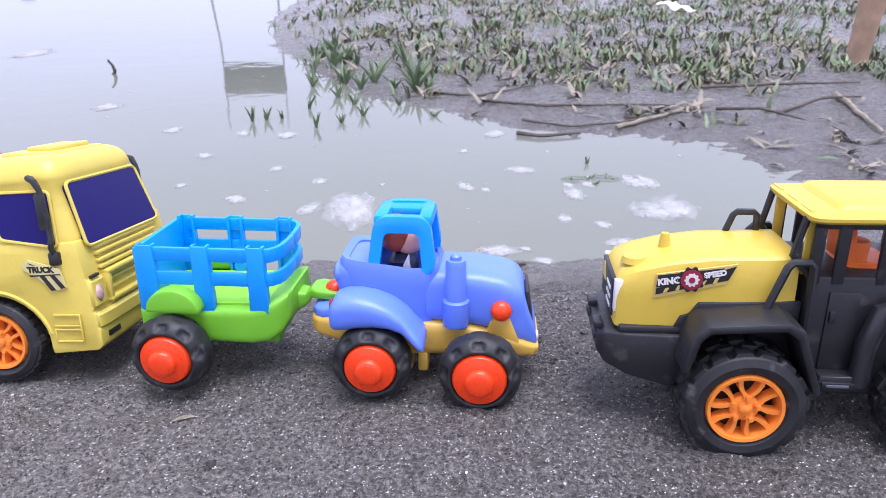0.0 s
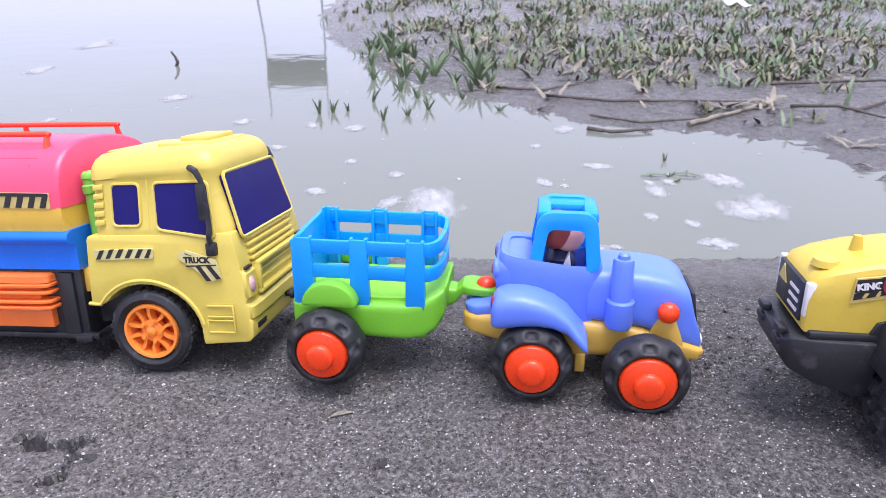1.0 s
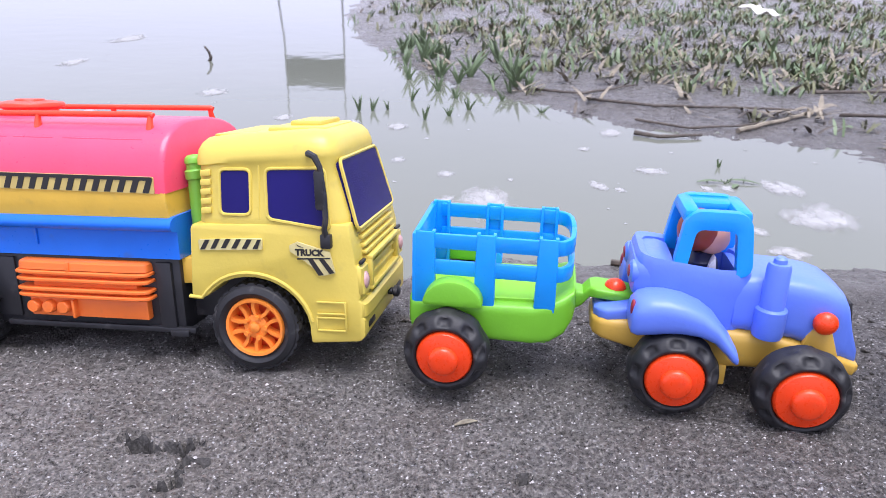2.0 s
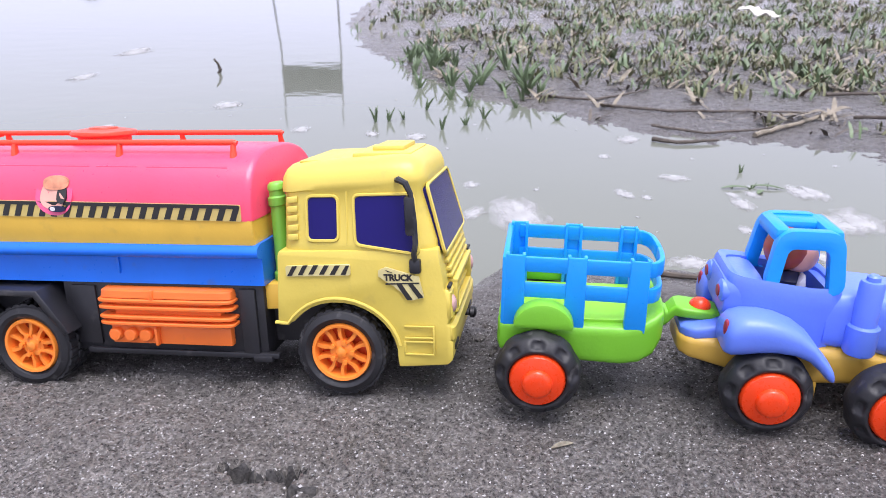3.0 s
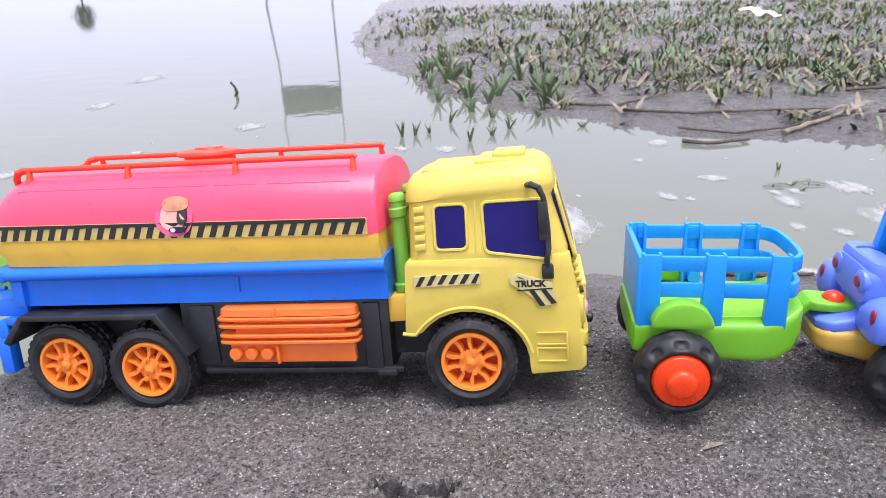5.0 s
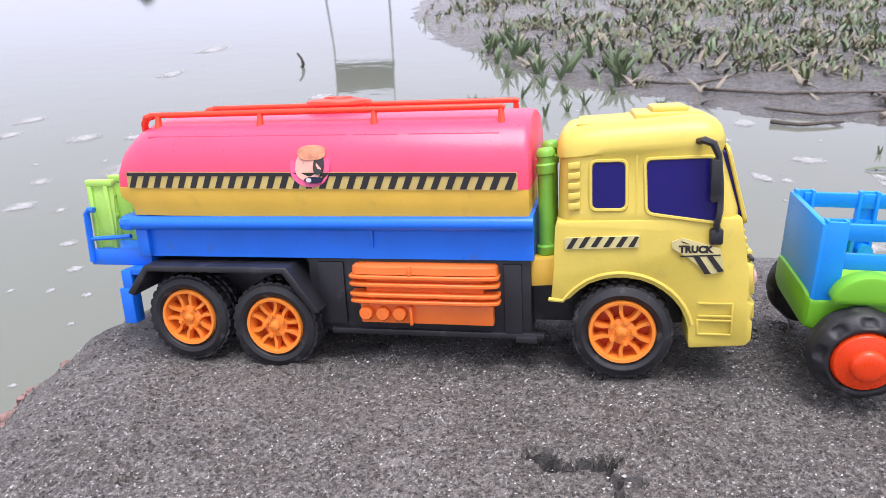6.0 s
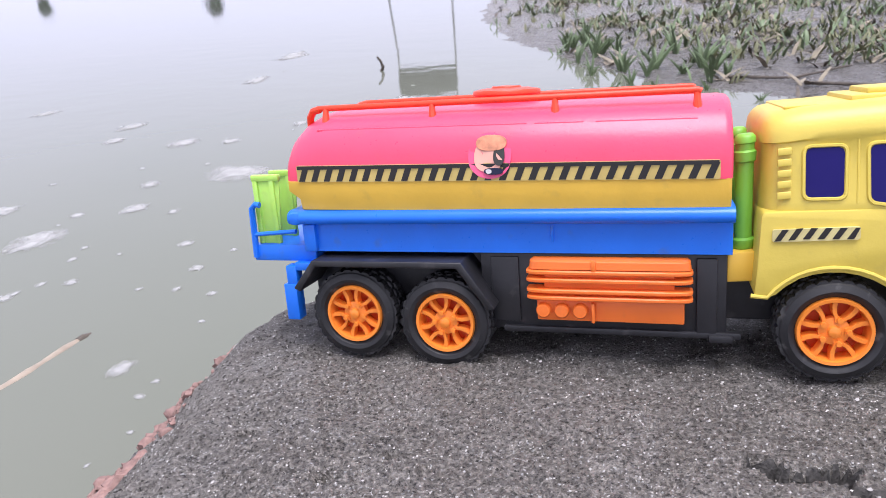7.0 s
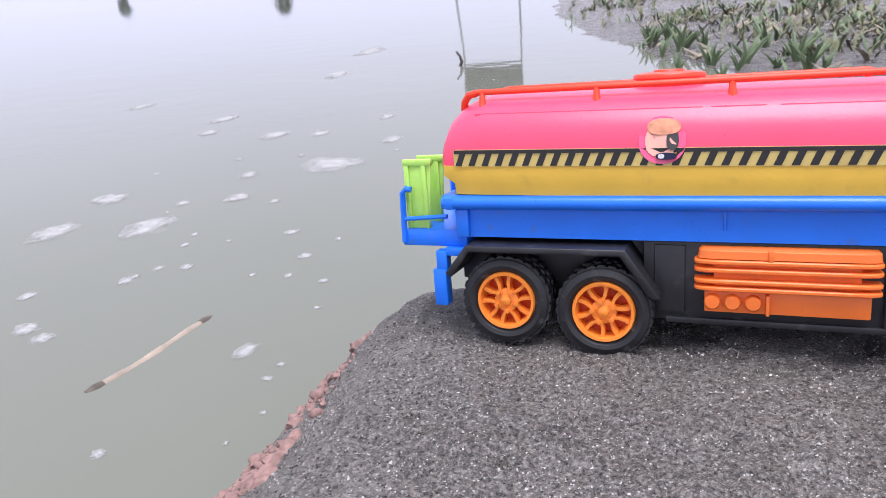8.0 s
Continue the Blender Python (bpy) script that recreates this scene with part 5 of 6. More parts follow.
    rf = part("roof", along_z(roof, 12, 40), LOADER_YELLOW, t, "yellow flat cab roof")
    part("roof_panel", along_z([(0.1262, 0.0440, 0.0980, -0.0230, 0.0290), (0.1290, 0.0470, 0.0960, -0.0200, 0.0270), (0.1296, 0.0490, 0.0940, -0.0180, 0.0250)], 10, 36), LOADER_YELLOW, rf)
    for y in (-0.026, -0.006, 0.014):
        part("roof_slot", box(0.0315, 0.0330, y, y + 0.013, 0.1266, 0.1272, 0), TANK_YELLOW, rf)
    part("seat", along_z([(0.088, 0.0580, 0.0840, -0.014, 0.014), (0.094, 0.0570, 0.0850, -0.015, 0.015), (0.096, 0.0590, 0.0830, -0.013, 0.013)], 5, 28), ORANGE, t, "orange cab seat")
    part("seat_back", along_z([(0.094, 0.0580, 0.0640, -0.013, 0.013), (0.114, 0.0560, 0.0620, -0.012, 0.012), (0.116, 0.0570, 0.0610, -0.010, 0.010)], 5, 28), ORANGE, t)
    part("steering_column", lathe([(0.006, 0.090), (0.007, 0.104), (0.0065, 0.1065), (0.0, 0.107)], 18, (0.064, -0.006, 0), axis="z"), ORANGE, t)
    # sticker
    y = -0.0253
    st = part("hood_sticker", plate([(-0.0370, 0.0773), (-0.0360, 0.0903), (0.0030, 0.0963), (-0.0015, 0.0858)], y - 0.0003, y + 0.001, 0), STICKER_TAN, t, "black, yellow and red sticker with lettering and gear")
    part("bar", plate([(-0.0360, 0.0833), (-0.0355, 0.0898), (-0.0035, 0.0943), (-0.0040, 0.0883)], y - 0.0007, y - 0.0001, 0), INK, st)
    part("bar", plate([(-0.0360, 0.0793), (-0.0360, 0.0826), (0.0023, 0.0953), (-0.0010, 0.0878)], y - 0.0006, y - 0.0001, 0), INK, st)
    for i in range(5):
        x = -0.0325 + i * 0.0060
        part("bar", plate([(x, 0.0806 + i * 0.0013), (x + 0.0016, 0.0807 + i * 0.0013), (x + 0.0030, 0.0833 + i * 0.0015), (x + 0.0012, 0.0831 + i * 0.0015)], y - 0.0009, y - 0.0002, 0), STICKER_TAN, st)
    words("KING", 0.0046, pose(-0.0300, y - 0.0009, 0.0868, 0, -9, 0), WHITE_INK, st, "lettering")
    words("SPEED", 0.0040, pose(-0.0077, y - 0.0009, 0.0911, 0, -11, 0), WHITE_INK, st, "lettering")
    gear = [((0.0062 if i % 4 < 2 else 0.0052) * math.cos(2 * math.pi * i / 40), (0.0062 if i % 4 < 2 else 0.0052) * math.sin(2 * math.pi * i / 40)) for i in range(40)]
    for pts, mt, d in (([(-0.0190 + u * 1.12, 0.0880 + w * 1.12) for u, w in gear], INK, 0.0011), ([(-0.0190 + u, 0.0880 + w) for u, w in oval(0.0054, 0.0054, 2, 24)], STICKER_RED, 0.0014), ([(-0.0190 + u * 0.6, 0.0880 + w * 0.6) for u, w in gear], WHITE_INK, 0.0017), ([(-0.0190 + u, 0.0880 + w) for u, w in oval(0.0016, 0.0016, 2, 14)], STICKER_RED, 0.0020)):
        part("gear_print", plate(pts, y - d, y - 0.0002, 0), mt, st)
    st.location = (-0.0018, 0, 0.0026)
    return t


tanker_truck()
farm_trailer()
farm_tractor()
toy_figure()
wheel_loader()


# ---- on the sand ----
def clod(r, seed, squash=0.7):
    b = bmesh.new()
    bmesh.ops.create_icosphere(b, subdivisions=2, radius=r)
    for v in b.verts:
        k = 1 + 0.85 * noise.noise(v.co * (1.5 / r) + Vector((seed, 0, 0)))
        v.co = Vector((v.co.x * k, v.co.y * k, v.co.z * k * squash))
    return b


def clay_edge():
    """Crumbs of red clay along the broken side of the bank."""
    rng = random.Random(5)
    bm = bmesh.new()
    for i in range(700):
        y = 0.30 + 0.32 * rng.random() ** 1.2
        x = -0.492 - abs(rng.gauss(0, 0.030)) + 0.018 * noise.noise((-0.49 * 7, y * 7, 3.1))
        z = ground_height(x, y)
        if z < WATER - 0.01 or noise.noise((y * 14, 0, 5)) < 0.02 - 0.4 * (rng.random() < 0.06):
            continue
        r = rng.uniform(0.0010, 0.0034) * (1.9 if rng.random() < 0.10 else 1)
        b = clod(r, i)
        bmesh.ops.translate(b, vec=(x, y, z + 0.1 * r), verts=b.verts)
        bm = joined(bm, b)
    step = 0.0022
    nx, ny = 46, 150
    verts, faces = [], []
    for j in range(ny):
        for i in range(nx):
            x, y = -0.585 + i * step, 0.29 + j * step
            q = -0.0008 + 0.011 * noise.noise((x * 45, y * 45, 3)) + 0.006 * noise.noise((x * 160, y * 160, 6)) - 0.06 * max(0, y - 0.50) - 0.03 * max(0, 0.16 - noise.noise((y * 14, 0, 5))) - 0.05 * max(0, x + 0.505)
            verts.append((x, y, ground_height(x, y) + (min(q, 0.004) if 0 < i < nx - 1 and 0 < j < ny - 1 else -0.01)))
    faces = [(j * nx + i, j * nx + i + 1, (j + 1) * nx + i + 1, (j + 1) * nx + i) for j in range(ny - 1) for i in range(nx - 1)]
    me = bpy.data.meshes.new("clay_face")
    me.from_pydata(verts, [], faces)
    me.materials.append(CLAY)
    tagged(new("clay_face", me), "rough reddish clay showing on the bank's side", "clay", "", "structure")
    tagged(part("clay_crumbs", bm, CLAY, None, "", 70), "crumbly reddish clay along the sand bank's edge", "clay", "", "stuff")


def grit():
    """Loose grains that stand up from the sand."""
    rng = random.Random(9)
    for name, mat, count, lo, hi, label in (("sand_grains", GRIT_PALE, 9000, 0.00035, 0.00085, "pale quartz grains scattered over the sand"), ("dark_grains", GRIT_DARK, 9000, 0.0004, 0.0012, "dark grains and crumbs scattered over the sand")):
        verts, faces = [], []
        for i in range(count):
            x, y = rng.uniform(-0.50, 0.42), 0.33 + 0.42 * rng.random() ** 1.3
            z = ground_height(x, y)
            r = rng.uniform(lo, hi) * (1.7 if rng.random() < 0.05 else 1)
            a = rng.uniform(0, 6.28)
            k = len(verts)
            for j in range(4):
                q = a + j * 1.571
                verts.append((x + r * math.cos(q) * rng.uniform(0.7, 1.2), y + r * math.sin(q) * rng.uniform(0.7, 1.2), z - r * 0.2))
            verts.append((x + r * 0.2, y, z + r * rng.uniform(0.5, 0.9)))
            faces += [(k, k + 1, k + 4), (k + 1, k + 2, k + 4), (k + 2, k + 3, k + 4), (k + 3, k, k + 4)]
        me = bpy.data.meshes.new(name)
        me.from_pydata(verts, [], faces)
        me.materials.append(mat)
        tagged(new(name, me), label, "sand", "", "stuff")


def leaf(name, length, width, mat, m, label, category, curl=0.15, group=""):
    """A pointed blade with a fold along the middle."""
    n, rows = 8, []
    b = bmesh.new()
    for i in range(n + 1):
        t = i / n
        w = width / 2 * max(math.sin(math.pi * min(t * 0.92 + 0.06, 1)) ** 0.8, 0.03)
        z = curl * length * math.sin(math.pi * t)
        rows.append([b.verts.new((length * (t - 0.5), s * w, z + (abs(s) * 0.25 * w) + dz)) for s, dz in ((-1, 0), (0, 0), (1, 0), (1, -0.0004), (0, -0.0006), (-1, -0.0004))])
    for u, w in zip(rows, rows[1:]):
        for j in range(6):
            b.faces.new((u[j], u[(j + 1) % 6], w[(j + 1) % 6], w[j]))
    b.faces.new(rows[0])
    b.faces.new(rows[-1][::-1])
    ob = part(name, b, mat, None)
    ob.matrix_basis = m
    return tagged(ob, label, category, group)


def twig(points, r, mat, label, name="twig", group="twigs on the far mud", category="twig"):
    pts = [Vector(p) for p in points]
    fine = []
    for a, c in zip(pts, pts[1:]):
        for j in range(6):
            q = a.lerp(c, j / 6)
            fine.append(q + 0.8 * r * Vector((noise.noise(q * 25), noise.noise(q * 25 + Vector((7, 0, 0))), 0.5 * noise.noise(q * 25 + Vector((0, 9, 0))))))
    fine.append(pts[-1])
    k = len(fine)
    ob = part(name, tube(fine, [r * (1 - 0.55 * i / k) * (1 + 0.2 * noise.noise((i * 0.8, r * 99, 0))) for i in range(k)], 7), mat, None)
    return tagged(ob, label, category, group)


def on_ground(x, y, up=0.0):
    return (x, y, max(ground_height(x, y), WATER) + up)


def crumbs():
    """Broken crust where the bank falls to the water."""
    rng = random.Random(21)
    bm = bmesh.new()
    for i in range(420):
        x, y = rng.uniform(-0.11, 0.36), 0.60 + abs(rng.gauss(0, 0.075))
        if y > 0.86 or noise.noise((x * 14, y * 14, 2)) < -0.08:
            continue
        b = bmesh.new()
        bmesh.ops.create_icosphere(b, subdivisions=1, radius=rng.uniform(0.001, 0.0030))
        for v in b.verts:
            v.co *= 1 + 0.4 * noise.noise(v.co * 500 + Vector((i, 0, 0)))
            v.co.z *= 0.6
        bmesh.ops.translate(b, vec=on_ground(x, y, 0.0003), verts=b.verts)
        bm = joined(bm, b)
    tagged(part("sand_crumbs", bm, SAND, None, "", 70), "small crumbs of broken wet sand crust", "sand", "", "stuff")


clay_edge()
grit()
crumbs()
leaf("dry_leaf", 0.013, 0.0034, material("faded_leaf", (0.20, 0.18, 0.13), rough=0.7, grain=0.5, scale=300), Matrix.Translation(on_ground(-0.006, 0.5355, 0.0006)) @ pose(0, 0, 0, 0, 0, 28), "small dry straw-coloured leaf lying on the sand", "leaf", 0.06)
for x, y, r in ((0.245, 0.70, 0.004), (0.262, 0.695, 0.003), (0.225, 0.705, 0.0028), (-0.062, 0.655, 0.005), (-0.048, 0.668, 0.004), (-0.07, 0.64, 0.0035), (0.135, 0.70, 0.004), (0.06, 0.705, 0.0045), (0.085, 0.70, 0.003)):
    b = clod(r, x * 50 + y, 0.5)
    ob = part("sand_clump", b, SAND, None, "", 70)
    ob.matrix_basis = Matrix.Translation(on_ground(x, y, 0.0003))
    tagged(ob, "small dark clump of wet sand", "sand clump", "clumps of wet sand")

# ---- on the water ----
# place, half width and half depth in millimetres
FOAM_AT = [
    (-0.051, 1.228, 44, 83), (0.418, 1.271, 34, 45), (0.175, 1.084, 32, 20), (0.420, 1.419, 21, 35), (-0.120, 1.224, 16, 32), (-0.250, 1.258, 19, 21), (0.235, 1.055, 14, 13), (0.216, 1.479, 29, 23),
    (-0.851, 1.955, 26, 48), (-0.298, 1.702, 22, 33), (-0.563, 1.715, 18, 35), (-0.405, 1.512, 15, 22), (-0.237, 1.438, 13, 19), (-0.139, 1.369, 14, 20), (0.171, 1.772, 18, 39), (0.115, 1.370, 10, 26),
    (0.277, 1.221, 12, 18), (0.332, 1.402, 13, 20), (0.103, 1.608, 11, 18), (-0.369, 1.319, 10, 14), (0.335, 1.126, 11, 11), (-0.396, 1.707, 15, 28), (0.454, 1.291, 38, 63), (0.440, 1.429, 18, 46),
    (0.353, 1.126, 23, 23), (0.124, 1.360, 10, 23), (0.153, 1.352, 9, 13), (0.213, 1.094, 9, 8), (0.333, 1.199, 12, 17), (-1.476, 2.289, 25, 78), (-1.665, 2.897, 27, 101), (-0.836, 1.948, 26, 49),
    (-0.291, 1.693, 18, 27), (0.303, 1.345, 18, 35), (0.411, 1.435, 15, 37), (0.179, 1.075, 9, 8), (0.298, 1.393, 9, 17), (0.160, 1.766, 18, 39), (0.427, 1.916, 19, 60), (-1.417, 1.606, 21, 37),
    (-1.172, 1.461, 27, 34), (-0.969, 1.056, 15, 21), (-1.353, 1.463, 18, 31), (-1.702, 2.965, 38, 153), (-0.921, 1.257, 56, 52), (-1.021, 0.915, 30, 42), (-1.148, 0.866, 28, 37), (-1.189, 1.011, 27, 32),
    (-0.668, 0.657, 10, 15), (-0.885, 0.624, 11, 11), (-0.921, 0.635, 16, 13), (-1.172, 1.455, 25, 41), (-0.799, 0.939, 9, 11), (-0.735, 0.870, 9, 9), (-0.975, 1.056, 15, 25), (-1.036, 1.173, 15, 19),
    (-0.675, 0.811, 5, 6), (-0.862, 0.807, 8, 9), (-0.992, 0.695, 9, 12), (-0.685, 0.502, 6, 6), (-0.621, 0.623, 5, 4), (-0.622, 0.646, 4, 4), (-0.595, 0.580, 3, 3), (-0.600, 0.540, 2, 3),
    (-0.908, 0.757, 9, 12), (-0.895, 0.796, 5, 8), (-0.901, 1.052, 8, 12), (-1.419, 1.599, 23, 47), (-1.351, 1.460, 18, 33), (-1.492, 2.310, 25, 86), (-1.681, 2.930, 27, 113), (-0.886, 1.447, 17, 30),
    (-0.998, 1.656, 14, 27), (-1.072, 1.480, 17, 23), (-1.044, 1.016, 10, 13), (-0.905, 0.769, 5, 7), (-0.767, 0.806, 4, 5), (-0.723, 0.814, 5, 7), (-0.648, 0.751, 4, 4), (-0.930, 0.904, 5, 7),
    (-0.722, 0.930, 5, 6), (-1.813, 1.740, 24, 43),
]


def foam_mesh(seed, tatters):
    b = bmesh.new()
    rng = random.Random(seed)
    n, rings = 30, []
    shape = []
    for j in range(n):
        q = 2 * math.pi * j / n
        shape.append(1 + tatters * (0.9 * noise.noise((math.cos(q) * 1.3 + seed, math.sin(q) * 1.3, seed)) + 0.6 * noise.noise((math.cos(q) * 3.5, math.sin(q) * 3.5 + seed, 0))))
    for k, z in ((1.0, 0.0), (0.93, 0.045), (0.7, 0.075), (0.35, 0.085)):
        rings.append([b.verts.new((k * shape[j] * math.cos(2 * math.pi * j / n), k * shape[j] * math.sin(2 * math.pi * j / n) * 0.8, z * (1 + 0.5 * noise.noise((j * 0.7, k * 9, seed))))) for j in range(n)])
    for u, w in zip(rings, rings[1:]):
        for j in range(n):
            b.faces.new((u[j], u[(j + 1) % n], w[(j + 1) % n], w[j]))
    b.faces.new(rings[-1])
    b.faces.new(rings[0][::-1])
    me = bpy.data.meshes.new("foam_patch")
    finish(b, 70)
    b.to_mesh(me)
    b.free()
    me.materials.append(FOAM)
    return me


SHAPES = [foam_mesh(i * 3.7 + 1, 0.25 + 0.2 * (i % 3)) for i in range(9)]
rng = random.Random(3)
spots = list(FOAM_AT)
for i in range(60):
    x, y = rng.uniform(-1.5, 0.55), rng.uniform(0.75, 2.6)
    if sand_top(x, y) < WATER - 0.03 and shore_distance(x, y) < -0.12:
        r = rng.uniform(2, 6)
        spots.append((x, y, r, r * rng.uniform(0.8, 1.6)))
for i, (x, y, wide, deep) in enumerate(spots):
    ob = new("foam_patch", SHAPES[i % 9])
    ob.matrix_basis = Matrix.Translation((x, y, WATER + 0.0004)) @ Matrix.Rotation(rng.uniform(-0.25, 0.25), 4, "Z") @ Matrix.Diagonal((wide / 850, deep / 700, min(wide, 18) / 1600, 1))
    tagged(ob, "large ragged patch of white foam floating on water" if wide > 20 else "small fleck of white foam floating on water", "foam", "foam on the water")

st = thing("floating_stick", "pale peeled stick with dark ends floating in murky water", "stick", Matrix.Identity(4))
a, c = Vector((-0.762, 0.564, WATER - 0.0032)), Vector((-0.744, 0.708, WATER - 0.0032))
part("stick_body", tube([a.lerp(c, i / 10) + Vector((0.003 * math.sin(i * 0.5), 0, 0)) for i in range(1, 10)], [0.0052 + 0.0006 * math.sin(i * 2.1) for i in range(9)], 10), material("pale_peeled_wood", (0.30, 0.245, 0.19), rough=0.5, grain=0.25, scale=60), st)
part("stick_end", tube([a.lerp(c, i / 10) + Vector((0.003 * math.sin(i * 0.5), 0, 0)) for i in (-0.1, 0.5, 1.0)], [0.0040, 0.0060, 0.0053], 10), TWIG, st, "dark frayed end")
part("stick_end", tube([a.lerp(c, i / 10) + Vector((0.003 * math.sin(i * 0.5), 0, 0)) for i in (9.0, 9.5, 10.1)], [0.0053, 0.0058, 0.0034], 10), TWIG, st, "dark frayed end")

# sprigs standing in the shallow water
def sprig(x, y, size, seed, lean=0.5, count=7, name="water_sprig"):
    rng = random.Random(seed)
    t = thing(name, "small green sprig standing in shallow water", "water plant", Matrix.Translation((x, y, WATER)), "sprigs in the shallows")
    for i in range(count):
        a = rng.uniform(0, 6.28)
        l = size * rng.uniform(0.5, 1.0)
        tilt = rng.uniform(0.15, lean)
        pts = [Vector((math.cos(a) * l * tilt * k ** 1.6, math.sin(a) * l * tilt * k ** 1.6, -0.01 + l * (k - 0.25 * tilt * k * k))) for k in (0, 0.25, 0.5, 0.75, 1.0)]
        part("blade", tube(pts, [size * 0.028, size * 0.045, size * 0.05, size * 0.035, size * 0.006], 5), BLADE, t)
    return t


for i, (x, y, sz, ln) in enumerate(((-0.416, 1.831, 0.055, 0.5), (-0.388, 1.85, 0.05, 0.5), (-0.249, 1.784, 0.05, 0.3), (-0.202, 1.843, 0.04, 0.6), (-0.322, 1.998, 0.06, 0.6), (-0.165, 1.924, 0.05, 0.5), (-0.358, 1.882, 0.04, 0.8), (-0.278, 2.156, 0.07, 0.6), (-0.396, 2.326, 0.08, 0.7), (-0.095, 2.076, 0.05, 0.6), (-0.217, 2.068, 0.06, 0.5), (0.013, 1.941, 0.035, 0.7), (-0.319, 2.398, 0.10, 0.6), (-0.463, 2.602, 0.10, 0.6), (0.339, 1.44, 0.026, 1.0), (0.37, 1.452, 0.020, 1.4), (0.306, 1.434, 0.018, 1.4), (0.346, 1.539, 0.03, 0.2))):
    sprig(x, y, sz, i, ln)
rng = random.Random(31)
for i in range(16):
    u = rng.random()
    sprig(-0.62 + 0.62 * u + rng.gauss(0, 0.05), 3.05 - 1.05 * u + rng.uniform(-0.05, 0.35), rng.uniform(0.07, 0.13), 100 + i, 0.7, 9, "bank_weed")
for x, y, a, l in ((0.312, 1.431, 10, 0.05), (0.368, 1.444, -12, 0.055), (0.348, 1.415, 60, 0.03)):
    leaf("floating_leaf", l, 0.009, BLADE, Matrix.Translation((x, y, WATER + 0.002)) @ pose(0, 0, 0, 0, 0, a), "dark green narrow leaf floating on the water", "leaf", 0.05, "floating leaves")
twig([(-1.118, 2.48, WATER - 0.01), (-1.108, 2.48, WATER + 0.012), (-1.110, 2.48, WATER + 0.030), (-1.122, 2.48, WATER + 0.046)], 0.0065, TWIG, "short curved twig sticking out of the pond", group="")

# ---- the far mud bank ----
def grass(name, mat, count, label, seed, low, high, lie):
    rng = random.Random(seed)
    verts, faces = [], []
    made = 0
    while made < count:
        u = rng.random()
        y = 1.50 + 7.0 * u ** 2.2
        x = rng.uniform(-2.2, 0.45 + y * 0.85)
        s = shore_distance(x, y)
        d = 0.5 + 0.9 * noise.noise((x * 2.2, y * 1.6, 6.6)) + 0.5 * noise.noise((x * 7, y * 5, 2.6))
        if not lie and x > -0.05 and y < 2.25 + 0.35 * noise.noise((x * 3, y * 3, 1.1)) and rng.random() > 0.06:
            continue
        if s < 0.02 - 0.10 * (y > 1.9) or rng.random() > min(max(d, 0), 1) * (0.10 + min(max(s, 0) / 0.45, 1)):
            continue
        made += 1
        gz = max(ground_height(x, y), WATER - 0.004) - 0.003
        for i in range(rng.randint(3, 7)):
            a = rng.uniform(0, 6.28)
            l = rng.uniform(low, high) * (1 + 0.10 * (y - 1.6))
            lean = rng.uniform(0.3, 1.15) if not lie else rng.uniform(1.0, 1.5)
            bx, by = x + rng.gauss(0, 0.014), y + rng.gauss(0, 0.014)
            w = l * rng.uniform(0.06, 0.12)
            ca, sa = math.cos(a), math.sin(a)
            k = len(verts)
            for t, ww in ((0, 0.7), (0.4, 1.0), (0.75, 0.75), (1.0, 0.06)):
                out, hgt = l * math.sin(lean) * t ** 1.4, l * math.cos(lean) * t * (1.15 - 0.25 * t) + 0.003
                for sgn in (-1, 1):
                    verts.append((bx + ca * out - sa * w * ww * sgn, by + sa * out + ca * w * ww * sgn, gz + hgt))
            faces += [(k, k + 1, k + 3, k + 2), (k + 2, k + 3, k + 5, k + 4), (k + 4, k + 5, k + 7, k + 6)]
    me = bpy.data.meshes.new(name)
    me.from_pydata(verts, [], faces)
    me.materials.append(mat)
    me.polygons.foreach_set("use_smooth", [True] * len(faces))
    tagged(new(name, me), label, "grass", "", "stuff")


grass("grass", BLADE, 1200, "sparse green grass tufts on the muddy bank", 1, 0.022, 0.060, False)
grass("old_grass", material("olive_old_grass", (0.15, 0.155, 0.075), rough=0.6, grain=0.4, scale=9), 1700, "faded olive grass and weeds on the muddy bank", 2, 0.018, 0.05, False)
grass("straw_litter", DRY, 800, "dry straw litter lying on the mud", 3, 0.03, 0.08, True)
grass("dark_litter", TWIG, 550, "dark rotted litter lying on the mud", 4, 0.02, 0.06, True)

g = lambda x, y, up=0.006: on_ground(x, y, up)
DARK = "thin dark wet twig lying on the mud"
twig([g(0.112, 0.998, 0.003), g(0.160, 0.984, 0.003), g(0.208, 0.972, 0.003)], 0.0042, TWIG, "dark wet twig lying on the sand at the water", group="")
twig([g(0.216, 1.76), g(0.265, 1.738), g(0.359, 1.776)], 0.0055, TWIG, "short dark twig lying at the water's edge")
twig([g(0.231, 1.886), g(0.342, 1.834), g(0.466, 1.891), g(0.594, 1.984)], 0.0035, TWIG, DARK)
twig([g(0.444, 1.831), g(0.582, 1.97), g(0.724, 2.125)], 0.0060, DRY, "pale dry stalk lying across the mud")
twig([g(0.13, 2.104), g(0.295, 2.045), g(0.475, 2.094), g(0.652, 2.075)], 0.0045, TWIG, DARK)
twig([g(1.129, 2.282), g(1.071, 2.031), g(1.025, 1.806)], 0.0085, DRY, "pale curved branch lying down the mud bank")
twig([g(0.876, 2.016), g(1.028, 2.142, 0.02), g(1.184, 2.246)], 0.0055, TWIG, DARK)
twig([g(0.768, 2.34), g(0.97, 2.33, 0.02), g(1.285, 2.486)], 0.0055, TWIG, DARK)
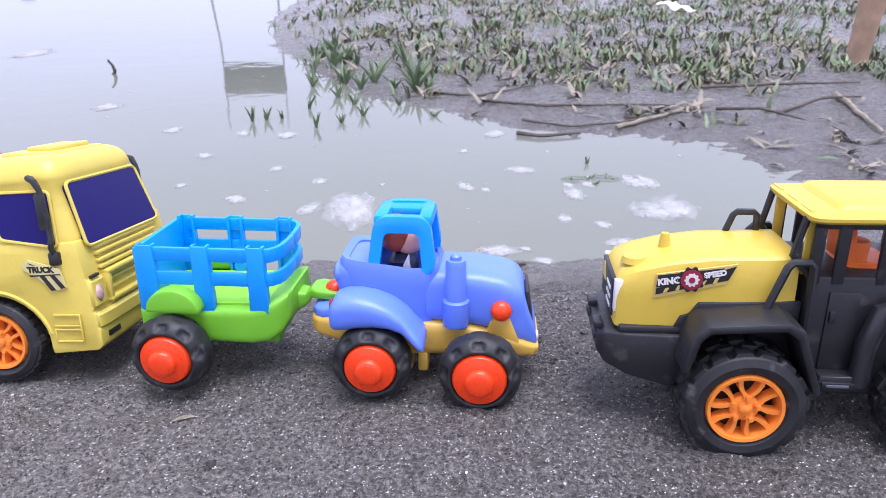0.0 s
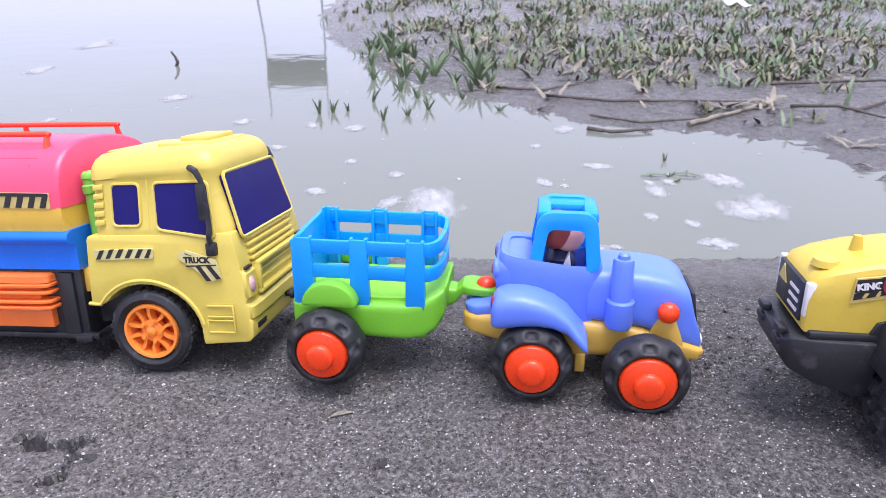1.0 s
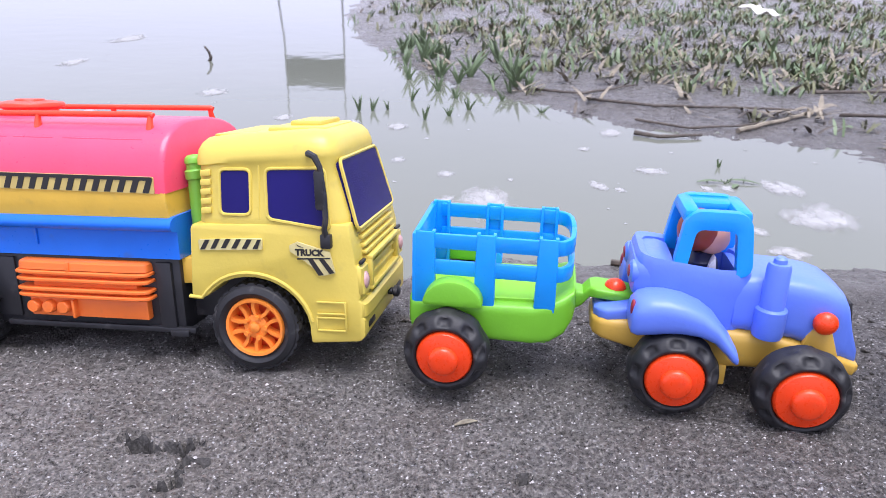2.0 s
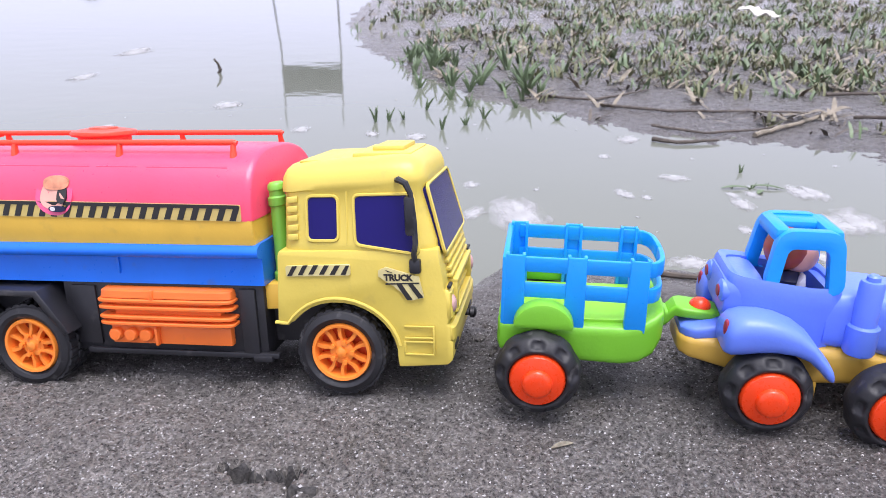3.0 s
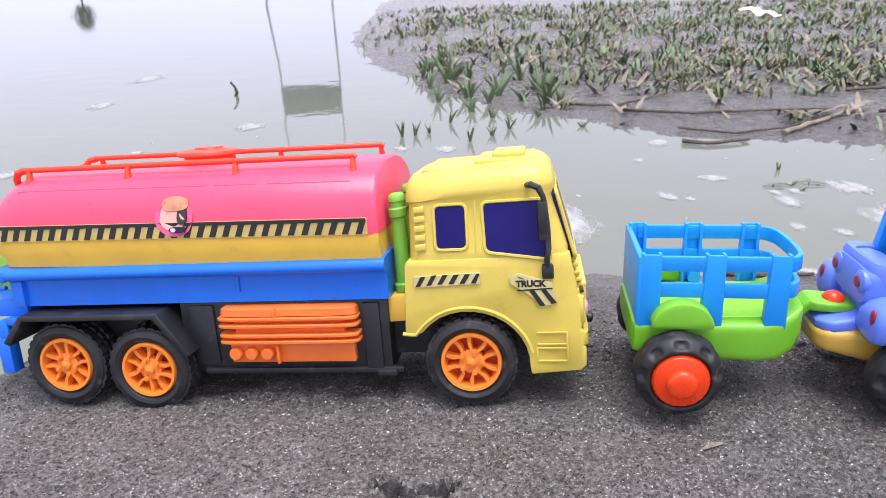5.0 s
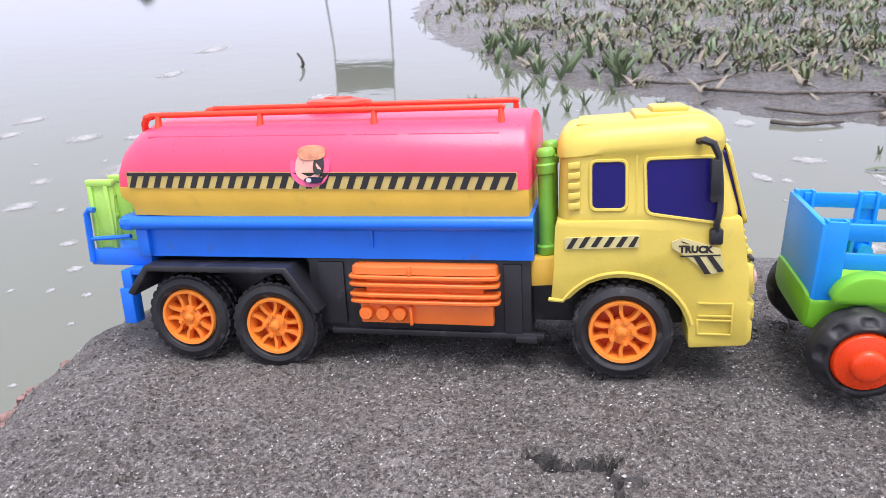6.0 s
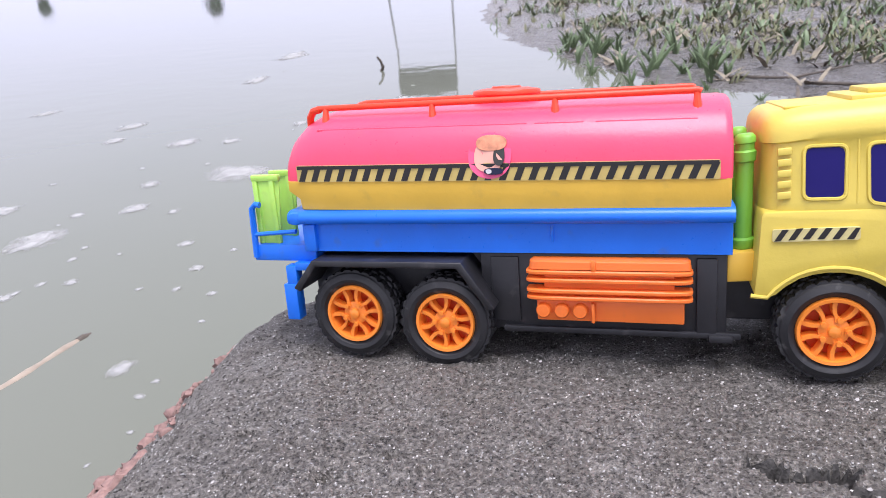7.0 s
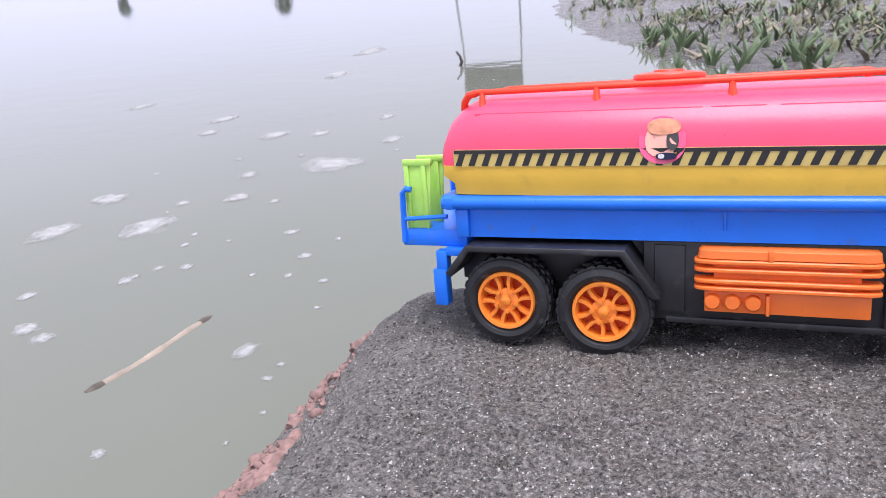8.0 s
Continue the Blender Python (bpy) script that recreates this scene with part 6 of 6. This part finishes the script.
twig([g(-0.034, 2.222), g(0.118, 2.177), g(0.279, 2.324)], 0.0045, TWIG, DARK)
twig([g(0.726, 2.033), g(0.802, 1.944, 0.03), g(0.904, 1.927)], 0.005, TWIG, DARK)
rng = random.Random(12)
for i in range(34):
    x, y = rng.uniform(0.62, 1.15), rng.uniform(1.15, 2.0)
    if shore_distance(x, y) > -0.06:
        leaf("fallen_leaf", rng.uniform(0.02, 0.045), rng.uniform(0.007, 0.014), (TWIG, DRY, BLADE)[i % 3], Matrix.Translation(g(x, y, 0.004)) @ pose(0, 0, 0, rng.uniform(-15, 15), rng.uniform(-15, 15), rng.uniform(0, 360)), ("dark rotted leaf lying on wet mud", "dry straw-coloured leaf lying on wet mud", "green leaf lying on wet mud")[i % 3], "leaf", 0.1, "leaves on the mud")
for x, y, a, l in ((0.721, 2.087, 25, 0.07), (0.649, 2.051, 15, 0.05), (1.149, 2.171, 60, 0.05), (0.533, 1.994, -20, 0.05), (0.372, 2.084, 130, 0.06)):
    leaf("bank_leaf", l, l * 0.22, DRY if x != 0.36 else BLADE, Matrix.Translation(g(x, y, 0.012)) @ pose(0, 0, 0, 12, 0, a), "pointed straw-coloured leaf lying on the bank" if x != 0.36 else "pointed green leaf lying on the bank", "leaf", 0.12, "leaves on the bank")

# white scrap of litter
b = bmesh.new()
bmesh.ops.create_grid(b, x_segments=12, y_segments=8, size=0.5)
for v in b.verts:
    n = noise.noise(v.co * 3.3)
    v.co = Vector((v.co.x * 0.20 * (1 - 0.35 * max(0, v.co.x)), v.co.y * (0.10 - 0.06 * v.co.x), 0.022 * n + 0.05 * max(0, -v.co.x)))
bmesh.ops.solidify(b, geom=b.faces[:], thickness=0.004)
ob = part("litter_scrap", b, material("dirty_white_sheet", (0.72, 0.69, 0.62), rough=0.6, grain=0.15, scale=12), None)
ob.matrix_basis = Matrix.Translation(g(1.41, 5.40, 0.04)) @ pose(0, 0, 0, 0, 0, -60) @ Matrix.Scale(1.4, 4)
tagged(ob, "crumpled dirty white scrap lying in the grass", "litter")

# wooden stake in the bank
b = lathe([(0.030, -0.03), (0.031, 0.03), (0.034, 0.12), (0.041, 0.24), (0.045, 0.34), (0.040, 0.345), (0.0, 0.348)], 18, axis="z")
for v in b.verts:
    k = 1 + 0.10 * noise.noise((v.co.x * 40, v.co.y * 40, v.co.z * 8))
    v.co.x, v.co.y = v.co.x * k + 0.05 * max(0, v.co.z), v.co.y * k
ob = part("wooden_stake", b, WOOD, None)
ob.matrix_basis = Matrix.Translation(g(1.47, 2.92, 0.0)) @ Matrix.Scale(1.25, 4)
tagged(ob, "thick tan wooden stake standing in the grassy bank", "stake")

# board on two poles that stands beyond and shows in the water
D = 13.0
fr = thing("notice_board", "weathered blank board on two tall thin poles", "notice board", pose(-0.07 - D * math.sin(radians(18.35)), 0.22 + D * math.cos(radians(18.35)), 0, 0, 0, 18.35))
half = D * math.tan(radians(2.3))
for s in (-1, 1):
    part("pole", tube([(s * half - 0.10 * (s < 0) - 0.03, 0, -0.35), (s * half, 0.02, 1.0), (s * half, 0, 2.36)], [0.022, 0.018, 0.015], 10), POLE, fr)
part("board", box(-half, half, -0.03, 0.0, 1.27, 1.80, 0.01), BOARD, fr)


def far_tree(x, y, h, seed):
    rng = random.Random(seed)
    t = thing("far_tree", "distant dark green leafy tree beyond the pond", "tree", pose(x, y, WATER - 0.3, 0, 0, rng.uniform(0, 360)), "far trees")
    limb = tube([(0, 0, 0), (0.05 * h, 0, 0.3 * h), (0.02 * h, 0.02 * h, 0.65 * h)], [0.035 * h, 0.025 * h, 0.01 * h], 8)
    for i in range(5):
        a = i * 1.3
        limb = tube([(0.04 * h, 0, (0.3 + 0.06 * i) * h), (0.25 * h * math.cos(a), 0.25 * h * math.sin(a), (0.5 + 0.07 * i) * h)], [0.014 * h, 0.005 * h], 6, bm=limb)
    part("trunk", limb, TWIG, t)
    verts, faces = [], []
    for i in range(900):
        a, r, z = rng.uniform(0, 6.28), 0.36 * math.sqrt(rng.random()), rng.uniform(0.38, 1.0)
        r *= math.sin(math.pi * min(max((z - 0.3) / 0.75, 0), 1)) ** 0.6 * (0.75 + 0.5 * noise.noise((math.cos(a) * 1.5, math.sin(a) * 1.5, z * 4 + seed)))
        c = Vector((r * h * math.cos(a), r * h * math.sin(a), z * h))
        n1 = Vector((rng.gauss(0, 1), rng.gauss(0, 1), rng.gauss(0, 1))).normalized()
        n2 = n1.orthogonal().normalized()
        k = len(verts)
        s = 0.035 * h
        verts += [c + n1 * s, c + n2 * s * 0.6, c - n1 * s, c - n2 * s * 0.6]
        faces.append((k, k + 1, k + 2, k + 3))
    me = bpy.data.meshes.new("crown")
    me.from_pydata(verts, [], faces)
    me.materials.append(FOLIAGE)
    ob = new("crown", me)
    ob.parent = t
    return t


for i, (az, dist, h) in enumerate(((33.6, 40, 1.75), (44.8, 42, 1.3))):
    far_tree(-dist * math.sin(radians(az)), dist * math.cos(radians(az)), h, i)
